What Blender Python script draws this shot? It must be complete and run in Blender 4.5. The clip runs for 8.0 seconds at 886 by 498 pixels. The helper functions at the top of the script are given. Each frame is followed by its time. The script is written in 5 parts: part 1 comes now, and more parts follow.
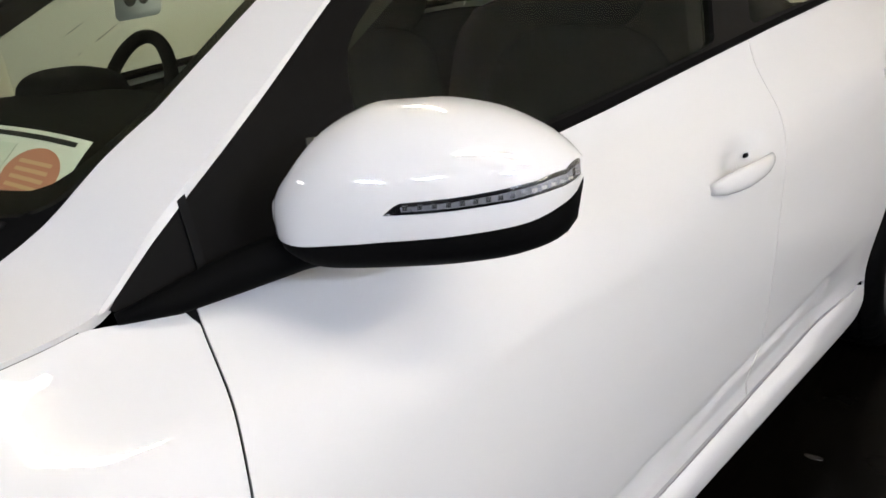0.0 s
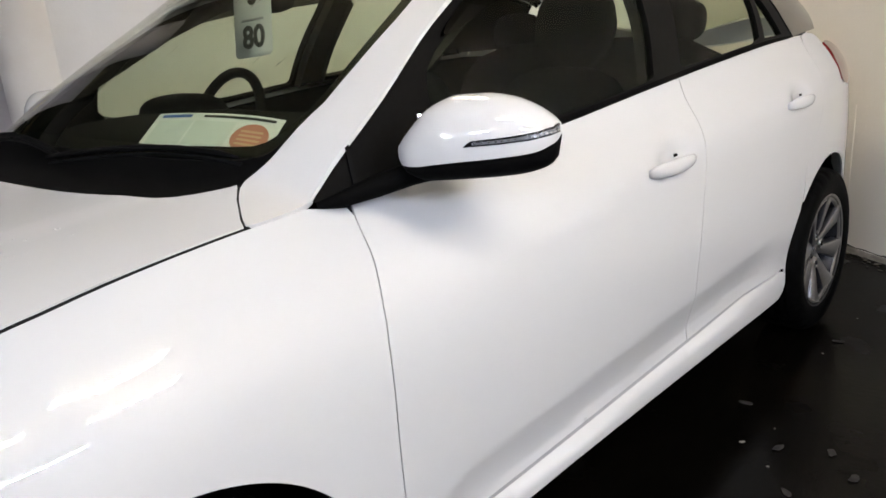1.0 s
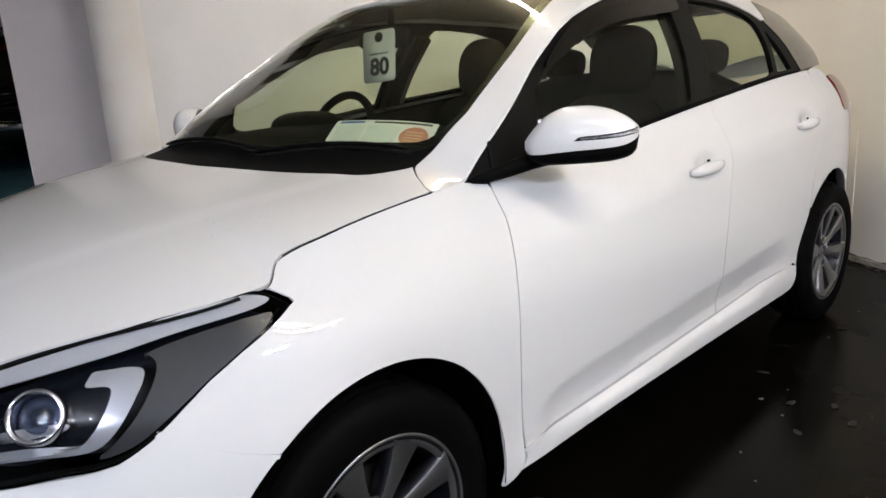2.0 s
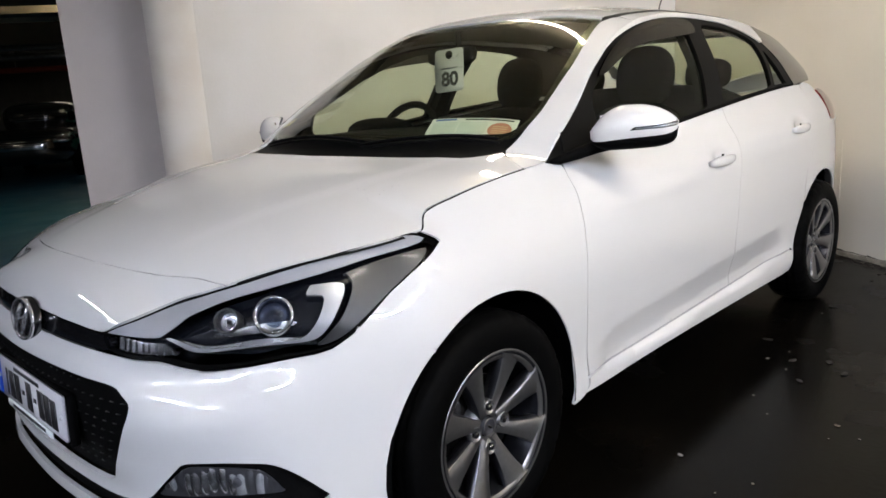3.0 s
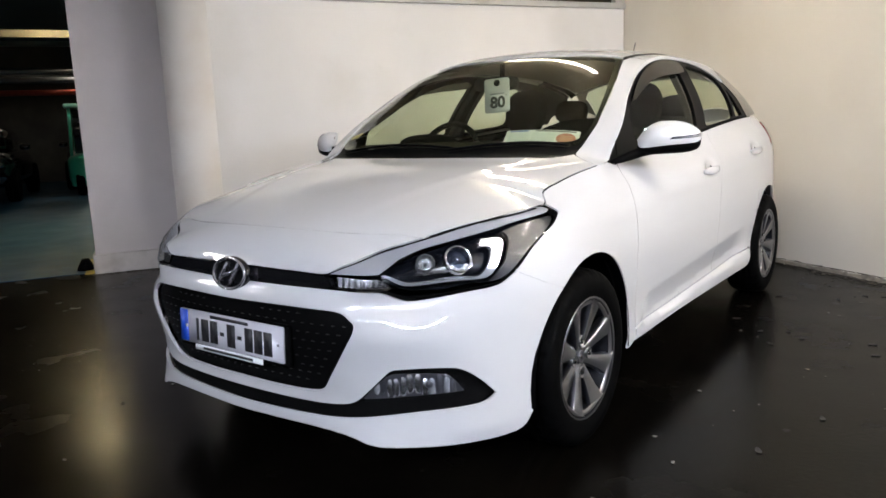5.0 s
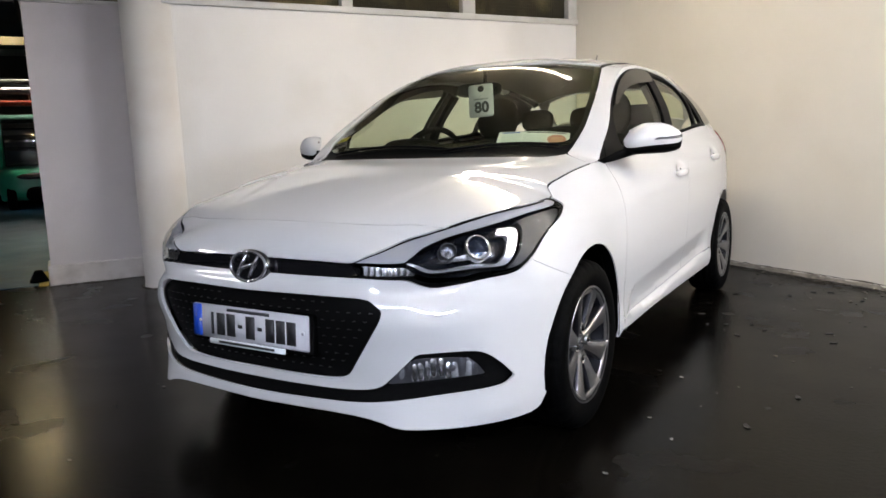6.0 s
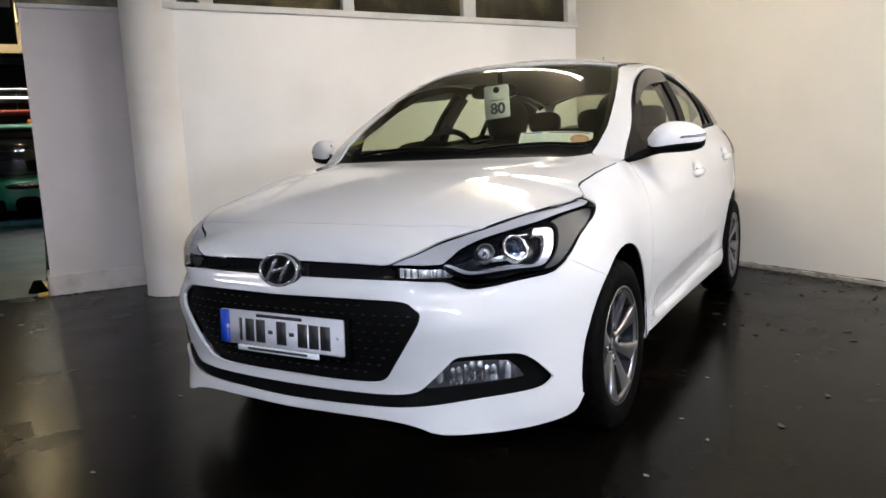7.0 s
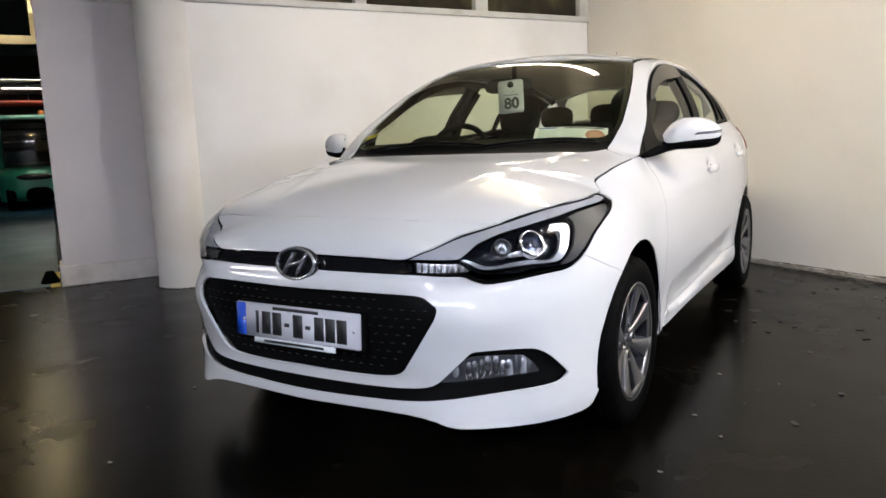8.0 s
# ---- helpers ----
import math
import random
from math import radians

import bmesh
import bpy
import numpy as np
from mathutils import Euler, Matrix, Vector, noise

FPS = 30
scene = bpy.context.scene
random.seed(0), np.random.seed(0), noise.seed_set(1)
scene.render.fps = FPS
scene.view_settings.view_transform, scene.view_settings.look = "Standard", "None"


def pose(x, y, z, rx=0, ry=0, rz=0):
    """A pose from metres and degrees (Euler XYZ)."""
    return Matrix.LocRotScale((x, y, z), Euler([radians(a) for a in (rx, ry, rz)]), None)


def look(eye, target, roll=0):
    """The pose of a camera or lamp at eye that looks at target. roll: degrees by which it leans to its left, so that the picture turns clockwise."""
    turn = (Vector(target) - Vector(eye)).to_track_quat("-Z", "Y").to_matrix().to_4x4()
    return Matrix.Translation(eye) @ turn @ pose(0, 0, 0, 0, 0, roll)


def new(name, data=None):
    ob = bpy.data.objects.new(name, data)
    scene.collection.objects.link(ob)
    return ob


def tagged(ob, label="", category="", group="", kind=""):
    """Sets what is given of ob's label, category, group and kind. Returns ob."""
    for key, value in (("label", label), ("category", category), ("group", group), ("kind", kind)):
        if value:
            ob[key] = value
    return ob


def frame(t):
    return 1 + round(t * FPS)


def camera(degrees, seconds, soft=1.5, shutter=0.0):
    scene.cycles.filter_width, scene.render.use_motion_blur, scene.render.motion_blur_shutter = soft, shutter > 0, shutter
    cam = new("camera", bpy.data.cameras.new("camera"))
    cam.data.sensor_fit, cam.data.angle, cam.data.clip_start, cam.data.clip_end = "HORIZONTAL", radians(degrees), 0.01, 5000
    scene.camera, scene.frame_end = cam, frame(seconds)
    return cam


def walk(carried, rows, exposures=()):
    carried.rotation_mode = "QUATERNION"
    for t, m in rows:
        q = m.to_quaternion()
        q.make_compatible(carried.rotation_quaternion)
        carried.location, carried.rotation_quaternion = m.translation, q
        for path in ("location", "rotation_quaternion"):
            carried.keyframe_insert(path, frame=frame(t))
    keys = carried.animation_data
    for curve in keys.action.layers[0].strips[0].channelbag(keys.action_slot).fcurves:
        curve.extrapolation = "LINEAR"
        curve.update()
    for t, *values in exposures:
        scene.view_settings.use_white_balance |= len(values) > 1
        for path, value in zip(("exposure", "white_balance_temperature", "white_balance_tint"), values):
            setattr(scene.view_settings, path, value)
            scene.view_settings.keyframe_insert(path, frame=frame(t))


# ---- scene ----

cam = camera(63.2, 8.0, soft=1.6)
PATH = [
    (0, (1.324, 0.215, 1.184), (-0.028, 1.508, 0.48), -5.2),
    (0.5, (1.462, -0.004, 1.189), (0.118, 1.326, 0.538), -5.0),
    (1, (1.643, -0.236, 1.191), (0.293, 1.122, 0.613), -4.2),
    (1.5, (1.751, -0.49, 1.21), (0.371, 0.857, 0.679), -4.0),
    (3, (1.973, -1.301, 1.174), (0.606, 0.093, 0.741), -3.6),
    (3.5, (2.016, -1.541, 1.16), (0.706, -0.1, 0.706), -2.9),
    (4, (2.035, -1.77, 1.144), (0.741, -0.313, 0.694), -3.0),
    (4.5, (1.965, -1.998, 1.139), (0.716, -0.484, 0.754), -2.6),
    (6, (1.729, -2.426, 1.06), (0.698, -0.739, 0.759), -2.0),
    (6.5, (1.633, -2.468, 1.053), (0.651, -0.75, 0.76), -2.2),
    (7, (1.581, -2.47, 1.044), (0.58, -0.763, 0.759), -2.6),
    (7.5, (1.549, -2.481, 1.061), (0.539, -0.78, 0.768), -1.9),
    (8, (1.557, -2.49, 1.05), (0.541, -0.794, 0.748), -2.2),
]
walk(cam, [(t, look(eye, target, roll)) for t, eye, target, roll in PATH], [(0, -.32), (1.5, -.34), (3.5, -.20), (6, -.10), (8, -.06)])

# ---------------------------------------------------------------- light
# an underground bay: only fluorescent battens under a low ceiling, three added as fill
world = bpy.data.worlds.new("dim_garage")
world.use_nodes = True
world.node_tree.nodes["Background"].inputs[0].default_value = (1, .92, .8, 1)
world.node_tree.nodes["Background"].inputs[1].default_value = .02
scene.world = world

# room axes: along the end wall, and along the windowed wall
AX = Vector((.8575, -.5145, 0))
AY = Vector((.5145, .8575, 0))
CORNER = Vector((-.905, 4.535, 0))
TURN_ROOM = math.degrees(math.atan2(AX.y, AX.x))
CEIL = 2.62


def room(a, b, z=0.0):
    """A place in the bay: a along the end wall from the corner, b out from it along the windowed wall."""
    return CORNER + AX * a - AY * b + Vector((0, 0, z))

# ---------------------------------------------------------------- materials
def material(name, colour, rough=.5, metal=0.0, coat=0.0, grain=0.0, scale=20.0, bump_height=0.0, bump_scale=200.0, rough_var=0.0, stain=None, stain_scale=3.0, stain_amount=.5, ior=1.5, spec=.5):
    m = bpy.data.materials.new(name)
    m.use_nodes = True
    nt = m.node_tree
    b = nt.nodes["Principled BSDF"]
    b.inputs["Base Color"].default_value = (*colour, 1)
    b.inputs["Roughness"].default_value = rough
    b.inputs["Metallic"].default_value = metal
    b.inputs["Coat Weight"].default_value = coat
    b.inputs["Coat Roughness"].default_value = .03
    b.inputs["Coat IOR"].default_value = 1.75
    b.inputs["Specular IOR Level"].default_value = spec
    co = nt.nodes.new("ShaderNodeTexCoord")

    def noise_node(s, detail=6):
        n = nt.nodes.new("ShaderNodeTexNoise")
        n.inputs["Scale"].default_value = s
        n.inputs["Detail"].default_value = detail
        nt.links.new(co.outputs["Object"], n.inputs["Vector"])
        return n
    colour_out = None
    if grain:
        n = noise_node(scale)
        r = nt.nodes.new("ShaderNodeMixRGB")
        r.blend_type = "MULTIPLY"
        r.inputs[1].default_value = (*colour, 1)
        c = nt.nodes.new("ShaderNodeValToRGB")
        c.color_ramp.elements[0].position, c.color_ramp.elements[1].position = .3, .75
        c.color_ramp.elements[0].color = (1 - grain, 1 - grain, 1 - grain, 1)
        nt.links.new(n.outputs["Fac"], c.inputs["Fac"])
        nt.links.new(c.outputs["Color"], r.inputs[2])
        r.inputs[0].default_value = 1
        colour_out = r.outputs[0]
    if stain:
        n = noise_node(stain_scale, 9)
        c = nt.nodes.new("ShaderNodeValToRGB")
        c.color_ramp.elements[0].position, c.color_ramp.elements[1].position = .5, .72
        c.color_ramp.elements[0].color, c.color_ramp.elements[1].color = (0, 0, 0, 1), (stain_amount, stain_amount, stain_amount, 1)
        r = nt.nodes.new("ShaderNodeMixRGB")
        nt.links.new(n.outputs["Fac"], c.inputs["Fac"])
        nt.links.new(c.outputs["Color"], r.inputs[0])
        if colour_out:
            nt.links.new(colour_out, r.inputs[1])
        else:
            r.inputs[1].default_value = (*colour, 1)
        r.inputs[2].default_value = (*stain, 1)
        colour_out = r.outputs[0]
    if colour_out:
        nt.links.new(colour_out, b.inputs["Base Color"])
    if rough_var:
        n = noise_node(stain_scale * 2.3, 8)
        mr = nt.nodes.new("ShaderNodeMapRange")
        mr.inputs["From Min"].default_value, mr.inputs["From Max"].default_value = .3, .7
        mr.inputs["To Min"].default_value, mr.inputs["To Max"].default_value = max(rough - rough_var, .02), rough + rough_var
        nt.links.new(n.outputs["Fac"], mr.inputs["Value"])
        nt.links.new(mr.outputs["Result"], b.inputs["Roughness"])
    if bump_height:
        n = noise_node(bump_scale, 4)
        bp = nt.nodes.new("ShaderNodeBump")
        bp.inputs["Strength"].default_value = 1
        bp.inputs["Distance"].default_value = bump_height
        nt.links.new(n.outputs["Fac"], bp.inputs["Height"])
        nt.links.new(bp.outputs["Normal"], b.inputs["Normal"])
    return m


def glowing(name, colour, strength):
    m = bpy.data.materials.new(name)
    m.use_nodes = True
    b = m.node_tree.nodes["Principled BSDF"]
    b.inputs["Base Color"].default_value = (*colour, 1)
    b.inputs["Emission Color"].default_value = (*colour, 1)
    b.inputs["Emission Strength"].default_value = strength
    return m


def pane(name, tint, rough=0.0, ior=1.5, power=5):
    """Thin glass: straight through, with a mirror sheen by Fresnel."""
    m = bpy.data.materials.new(name)
    m.use_nodes = True
    nt = m.node_tree
    nt.nodes.remove(nt.nodes["Principled BSDF"])
    mix, fr = nt.nodes.new("ShaderNodeMixShader"), nt.nodes.new("ShaderNodeLayerWeight")
    fifth, scaled = nt.nodes.new("ShaderNodeMath"), nt.nodes.new("ShaderNodeMath")
    r0 = ((ior - 1) / (ior + 1))**2
    fifth.operation, fifth.inputs[1].default_value = "POWER", power
    scaled.operation, scaled.inputs[1].default_value, scaled.inputs[2].default_value = "MULTIPLY_ADD", 1 - r0, r0
    tr, gl = nt.nodes.new("ShaderNodeBsdfTransparent"), nt.nodes.new("ShaderNodeBsdfGlossy")
    fr.inputs["Blend"].default_value = .5
    tr.inputs["Color"].default_value = (*tint, 1)
    gl.inputs["Roughness"].default_value = rough
    nt.links.new(fr.outputs["Facing"], fifth.inputs[0])
    nt.links.new(fifth.outputs[0], scaled.inputs[0])
    nt.links.new(scaled.outputs[0], mix.inputs[0])
    nt.links.new(tr.outputs[0], mix.inputs[1])
    nt.links.new(gl.outputs[0], mix.inputs[2])
    nt.links.new(mix.outputs[0], nt.nodes["Material Output"].inputs["Surface"])
    return m


PAINT = material("white_car_paint", (.61, .61, .605), .9, coat=1.0, grain=.02, scale=2.0, spec=0.0)
GLOSS_BLACK = material("gloss_black_trim", (.006, .006, .007), .12, coat=.6)
BLACK = material("black_plastic", (.004, .004, .004), .5, grain=.3, scale=90, bump_height=.0002, bump_scale=900, spec=.04)
SATIN_BLACK = material("satin_black_plastic", (.0025, .0025, .0025), .7, grain=.2, scale=40, spec=.03)
SAIL = material("satin_grey_black_frame", (.005, .0048, .0045), .5, grain=.2, scale=60, spec=.05)
# Near-black stands in for shade in gaps, wheel arches and under the car.
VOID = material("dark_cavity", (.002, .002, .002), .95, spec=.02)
RUBBER = material("tyre_rubber", (.0020, .0020, .0020), .62, grain=.35, scale=60, bump_height=.0004, bump_scale=300, spec=.03)
# Grey that stands for shadowed white paint in the gap over the sill.
SILL_SHADE = material("grey_seam_sealer", (.30, .30, .31), .7, grain=.1)
# Rubber of wiper blades and roof ditch, and painted shade in panel gaps.
SEAL_AND_SHADE = material("rubber_seal", (.004, .004, .004), .7, spec=.1)
CHROME = material("chrome", (.75, .75, .77), .08, metal=1.0, grain=.05, scale=30)
# Silver kept dark: the spoke sides carry the shade between the spokes.
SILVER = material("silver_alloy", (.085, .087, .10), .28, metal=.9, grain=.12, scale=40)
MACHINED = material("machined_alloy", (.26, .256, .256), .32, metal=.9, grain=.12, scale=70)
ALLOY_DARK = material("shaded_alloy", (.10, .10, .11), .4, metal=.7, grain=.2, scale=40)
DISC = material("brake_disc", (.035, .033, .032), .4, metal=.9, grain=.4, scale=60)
LAMP_GREY = material("lamp_bezel_grey", (.020, .020, .021), .4, grain=.1, scale=50)
BROW = material("lamp_brow_grey", (.33, .33, .345), .35, grain=.05, scale=30)
LAMP_BLACK = material("lamp_bezel_black", (.006, .007, .010), .25, spec=.3)
FACET = material("lamp_reflector", (.9, .9, .93), .22, metal=1.0)
GUIDE = material("white_light_guide", (.60, .61, .64), .26, metal=.7, coat=.4)
FIN = material("dark_grey_fin", (.022, .021, .020), .22, coat=.5, grain=.15, scale=10)
TAIL_RED = material("tail_lamp_red", (.20, .012, .012), .15, coat=1.0, grain=.3, scale=25)
GLASS = pane("window_glass", (.74, .79, .66), ior=1.38, power=7.5)
SCREEN = pane("windscreen_glass", (.77, .81, .67), ior=1.5, power=5)
CLEAR = pane("clear_lens", (.96, .97, .98), ior=1.22)
SMOKED = pane("smoked_acrylic", (.07, .066, .06), ior=1.35)
PROJECTOR = pane("projector_glass", (.55, .62, .75), ior=1.8)
FABRIC = material("dark_seat_fabric", (.0075, .0072, .0065), .9, spec=.1, grain=.4, scale=60, bump_height=.0003, bump_scale=250)
DASH = material("dashboard_plastic", (.004, .004, .004), .65, spec=.08, grain=.3, scale=120, bump_height=.0004, bump_scale=800)
LINING = material("roof_lining", (.24, .23, .20), .95, grain=.15, scale=150)
TRIM = material("cabin_trim", (.022, .021, .019), .8, spec=.1, grain=.2, scale=90)
PAPER = material("white_card", (.78, .80, .80), .45, grain=.05, scale=20)
INK = material("black_ink", (.02, .02, .022), .5)
GREY_INK = material("faded_grey_ink", (.22, .22, .24), .5)
BLUE_INK = material("blue_ink", (.06, .13, .42), .5)
RED_INK = material("red_ink", (.52, .22, .16), .5)
ORANGE_INK = material("orange_ink", (.62, .40, .25), .5)
YELLOW_INK = material("yellow_card", (.6, .5, .06), .5)
PLATE_WHITE = material("reflective_white_plate", (.47, .47, .49), .3, coat=.4, grain=.06, scale=15)
PLATE_BLUE = material("plate_blue_band", (.01, .06, .42), .35)
INDICATOR = material("clear_indicator_silver", (.34, .34, .36), .25, metal=.5, grain=.3, scale=120)
FOG_SILVER = material("fog_lamp_reflector", (.76, .77, .80), .17, metal=.68, grain=.25, scale=70)
# Silver rim barrel, darkened so the openings between spokes read as shade.
SHADED_BARREL = material("silver_rim_barrel", (.022, .023, .028), .35, metal=.8, grain=.2, scale=40)
TAG_CARD = material("grey_white_tag_card", (.46, .47, .48), .5, grain=.06, scale=25)
BADGE_CHROME = material("brushed_badge_chrome", (.62, .62, .64), .18, metal=.85, grain=.05, scale=60)



# ---------------------------------------------------------------- mesh kit
def part(name, bm, mat, parent=None, label="", smooth=True):
    me = bpy.data.meshes.new(name)
    if smooth:
        for f in bm.faces:
            f.smooth = True
    bm.to_mesh(me)
    bm.free()
    me.materials.append(mat)
    ob = new(name, me)
    ob.parent = parent
    if label:
        ob["label"] = label
    return ob


def thing(name, label, category, at=(0, 0, 0), group="", kind=""):
    ob = new(name)
    ob.location = at
    ob.empty_display_size = .1
    return tagged(ob, label, category, group, kind)


def chaikin(pts, rounds=2, closed=True):
    """Rounds an outline's corners; a point given twice stays sharp."""
    p = [np.array(q, float) for q in pts]
    for _ in range(rounds):
        out = []
        for i in range(len(p) if closed else len(p) - 1):
            a, b = p[i], p[(i + 1) % len(p)]
            out += [a] if np.allclose(a, b) else [a * .75 + b * .25, a * .25 + b * .75]
        p = out if closed else [p[0]] + out + [p[-1]]
    return p


def dense(pts, step, closed=True):
    out = []
    for i in range(len(pts) if closed else len(pts) - 1):
        a, b = np.array(pts[i], float), np.array(pts[(i + 1) % len(pts)], float)
        n = max(1, int(math.ceil(np.linalg.norm(b - a) / step)))
        out += [a + (b - a) * k / n for k in range(n)]
    return out


def shrink(pts, d):
    """Moves a closed outline inwards by d."""
    p = np.array(pts, float)
    area = np.sum(p[:, 0] * np.roll(p[:, 1], -1) - np.roll(p[:, 0], -1) * p[:, 1])
    t = np.roll(p, -1, 0) - np.roll(p, 1, 0)
    n = np.stack([-t[:, 1], t[:, 0]], -1) * (1 if area > 0 else -1)
    n /= np.maximum(np.linalg.norm(n, axis=1, keepdims=True), 1e-9)
    return list(p + n * d)


def inside(loops, p):
    """Even-odd test of points p against closed loops."""
    hit = np.zeros(len(p), bool)
    for loop in loops:
        a = np.array(loop)
        b = np.roll(a, -1, 0)
        for (x0, y0), (x1, y1) in zip(a, b):
            if y0 != y1:
                cross = ((y0 > p[:, 1]) != (y1 > p[:, 1])) & (p[:, 0] < (x1 - x0) * (p[:, 1] - y0) / (y1 - y0) + x0)
                hit ^= cross
    return hit


def sheet_normals(sheet, a, b):
    e = .002
    n = np.cross(sheet(a + e, b) - sheet(a - e, b), sheet(a, b + e) - sheet(a, b - e))
    return n / np.maximum(np.linalg.norm(n, axis=1, keepdims=True), 1e-12)


def panel(name, sheet, outer, mat, parent, holes=(), off=0.0, depth=.012, res=.03, gap=.0013, rounds=2, mirror=False, label="", edge=.012, sharp=False, dish=None):
    """A pressed panel: an outline on a sheet, filled, lifted by off along the normal, its rims turned in by depth.
    dish: a function of the panel's plan that adds to off."""
    from mathutils.geometry import delaunay_2d_cdt
    outer = outer if sharp else chaikin(outer, rounds)
    holes = [h if sharp else chaikin(h, rounds) for h in holes]
    loops = [dense(shrink(outer, gap), edge)] + [dense(shrink(h, -gap), edge) for h in holes]
    rim = np.concatenate([np.array(l) for l in loops])
    lo, hi = rim.min(0), rim.max(0)
    gx, gy = np.meshgrid(np.arange(lo[0] + res / 2, hi[0], res), np.arange(lo[1] + res / 2, hi[1], res))
    g = np.stack([gx.ravel(), gy.ravel()], -1)
    g = g[inside(loops, g)]
    if len(g):
        far = np.array([np.min(np.sum((rim - q)**2, 1)) for q in g]) > (res * .42)**2
        g = g[far]
    pts = [Vector(q) for q in np.concatenate([rim, g])]
    edges, k = [], 0
    for l in loops:
        edges += [(k + i, k + (i + 1) % len(l)) for i in range(len(l))]
        k += len(l)
    v2, _, tris, *_ = delaunay_2d_cdt(pts, edges, [], 0, 1e-6)
    v = np.array([tuple(q) for q in v2])
    mid = np.array([v[list(t)].mean(0) for t in tris])
    keep = inside(loops, mid)
    tris = [t for t, ok in zip(tris, keep) if ok]
    P, N = sheet(v[:, 0], v[:, 1]), sheet_normals(sheet, v[:, 0], v[:, 1])
    lift = off + (dish(v[:, 0], v[:, 1]) if dish else 0)
    P = P + N * (np.ones(len(v)) * lift)[:, None]
    if dish:
        shifted = lambda a, b: sheet(a, b) + sheet_normals(sheet, a, b) * (off + dish(a, b))[:, None]
        N = sheet_normals(shifted, v[:, 0], v[:, 1])
    verts, normals = list(P), list(N)
    faces = [tuple(t) for t in tris]
    seen = {}
    for t in faces:
        for i in range(3):
            a, b = t[i], t[(i + 1) % 3]
            seen[(a, b)] = True
    border = [(a, b) for a, b in seen if (b, a) not in seen]
    if depth:
        top, low = {}, {}
        for a, b in border:
            out = np.cross(P[b] - P[a], N[a])
            out /= max(np.linalg.norm(out), 1e-9)
            for q in (a, b):
                if q not in top:
                    top[q] = len(verts)
                    verts.append(P[q])
                    normals.append(out)
                    low[q] = len(verts)
                    verts.append(P[q] - N[q] * depth - out * depth * .15)
                    normals.append(out)
            faces.append((top[b], top[a], low[a], low[b]))
    verts, normals = np.array(verts), np.array(normals)
    if mirror:
        verts, normals = verts * (-1, 1, 1), normals * (-1, 1, 1)
        faces = [tuple(reversed(f)) for f in faces]
    me = bpy.data.meshes.new(name)
    me.from_pydata(verts.tolist(), [], faces)
    me.polygons.foreach_set("use_smooth", [True] * len(faces))
    me.normals_split_custom_set_from_vertices([tuple(n) for n in normals])
    me.materials.append(mat)
    ob = new(name, me)
    ob.parent = parent
    if label:
        ob["label"] = label
    return ob


def box(bm, sx, sy, sz, m=Matrix(), bevel=0.0):
    b = bmesh.new()
    bmesh.ops.create_cube(b, size=1, matrix=Matrix.Diagonal((sx, sy, sz, 1)))
    if bevel:
        bmesh.ops.bevel(b, geom=b.edges[:], offset=bevel, segments=2, affect="EDGES", profile=.5)
    bmesh.ops.transform(b, matrix=m, verts=b.verts)
    return join(bm, b)


def join(bm, b):
    me = bpy.data.meshes.new("tmp")
    b.to_mesh(me)
    b.free()
    bm.from_mesh(me)
    bpy.data.meshes.remove(me)
    return bm


def block(sx, sy, sz, at, bevel=.004, rz=0.0, rx=0.0, ry=0.0):
    return box(bmesh.new(), sx, sy, sz, pose(*at, rx, ry, rz), bevel)


def cyl(bm, r0, r1, h, m=Matrix(), seg=24, caps=True):
    b = bmesh.new()
    bmesh.ops.create_cone(b, cap_ends=caps, cap_tris=False, segments=seg, radius1=r0, radius2=r1, depth=h)
    bmesh.ops.transform(b, matrix=m, verts=b.verts)
    return join(bm, b)


def lathe(profile, seg=48, m=Matrix(), closed=False):
    """Turns (radius, height) points round z."""
    bm = bmesh.new()
    rings = []
    for r, h in profile:
        rings.append([bm.verts.new((r * math.cos(2 * math.pi * k / seg), r * math.sin(2 * math.pi * k / seg), h)) for k in range(seg)])
    n = len(rings)
    for i in range(n if closed else n - 1):
        a, b = rings[i], rings[(i + 1) % n]
        for k in range(seg):
            bm.faces.new((a[k], a[(k + 1) % seg], b[(k + 1) % seg], b[k]))
    bmesh.ops.transform(bm, matrix=m, verts=bm.verts)
    return bm


def tube(pts, r, seg=10, closed=False):
    """A round bar along a path; r may vary along it."""
    bm = bmesh.new()
    p = [Vector(q) for q in pts]
    rad = r if isinstance(r, (list, tuple)) else [r] * len(p)
    rings, n = [], len(p)
    up = None
    for i in range(n):
        a = p[(i - 1) % n] if closed or i else p[0]
        b = p[(i + 1) % n] if closed or i < n - 1 else p[-1]
        t = (b - a).normalized()
        if up is None:
            up = t.orthogonal().normalized()
        up = (up - t * up.dot(t)).normalized()
        side = t.cross(up)
        rings.append([bm.verts.new(p[i] + (up * math.cos(2 * math.pi * k / seg) + side * math.sin(2 * math.pi * k / seg)) * rad[i]) for k in range(seg)])
    for i in range(n if closed else n - 1):
        a, b = rings[i], rings[(i + 1) % n]
        for k in range(seg):
            bm.faces.new((a[k], b[k], b[(k + 1) % seg], a[(k + 1) % seg]))
    if not closed:
        bm.faces.new(list(reversed(rings[0])))
        bm.faces.new(rings[-1])
    bmesh.ops.recalc_face_normals(bm, faces=bm.faces)
    return bm


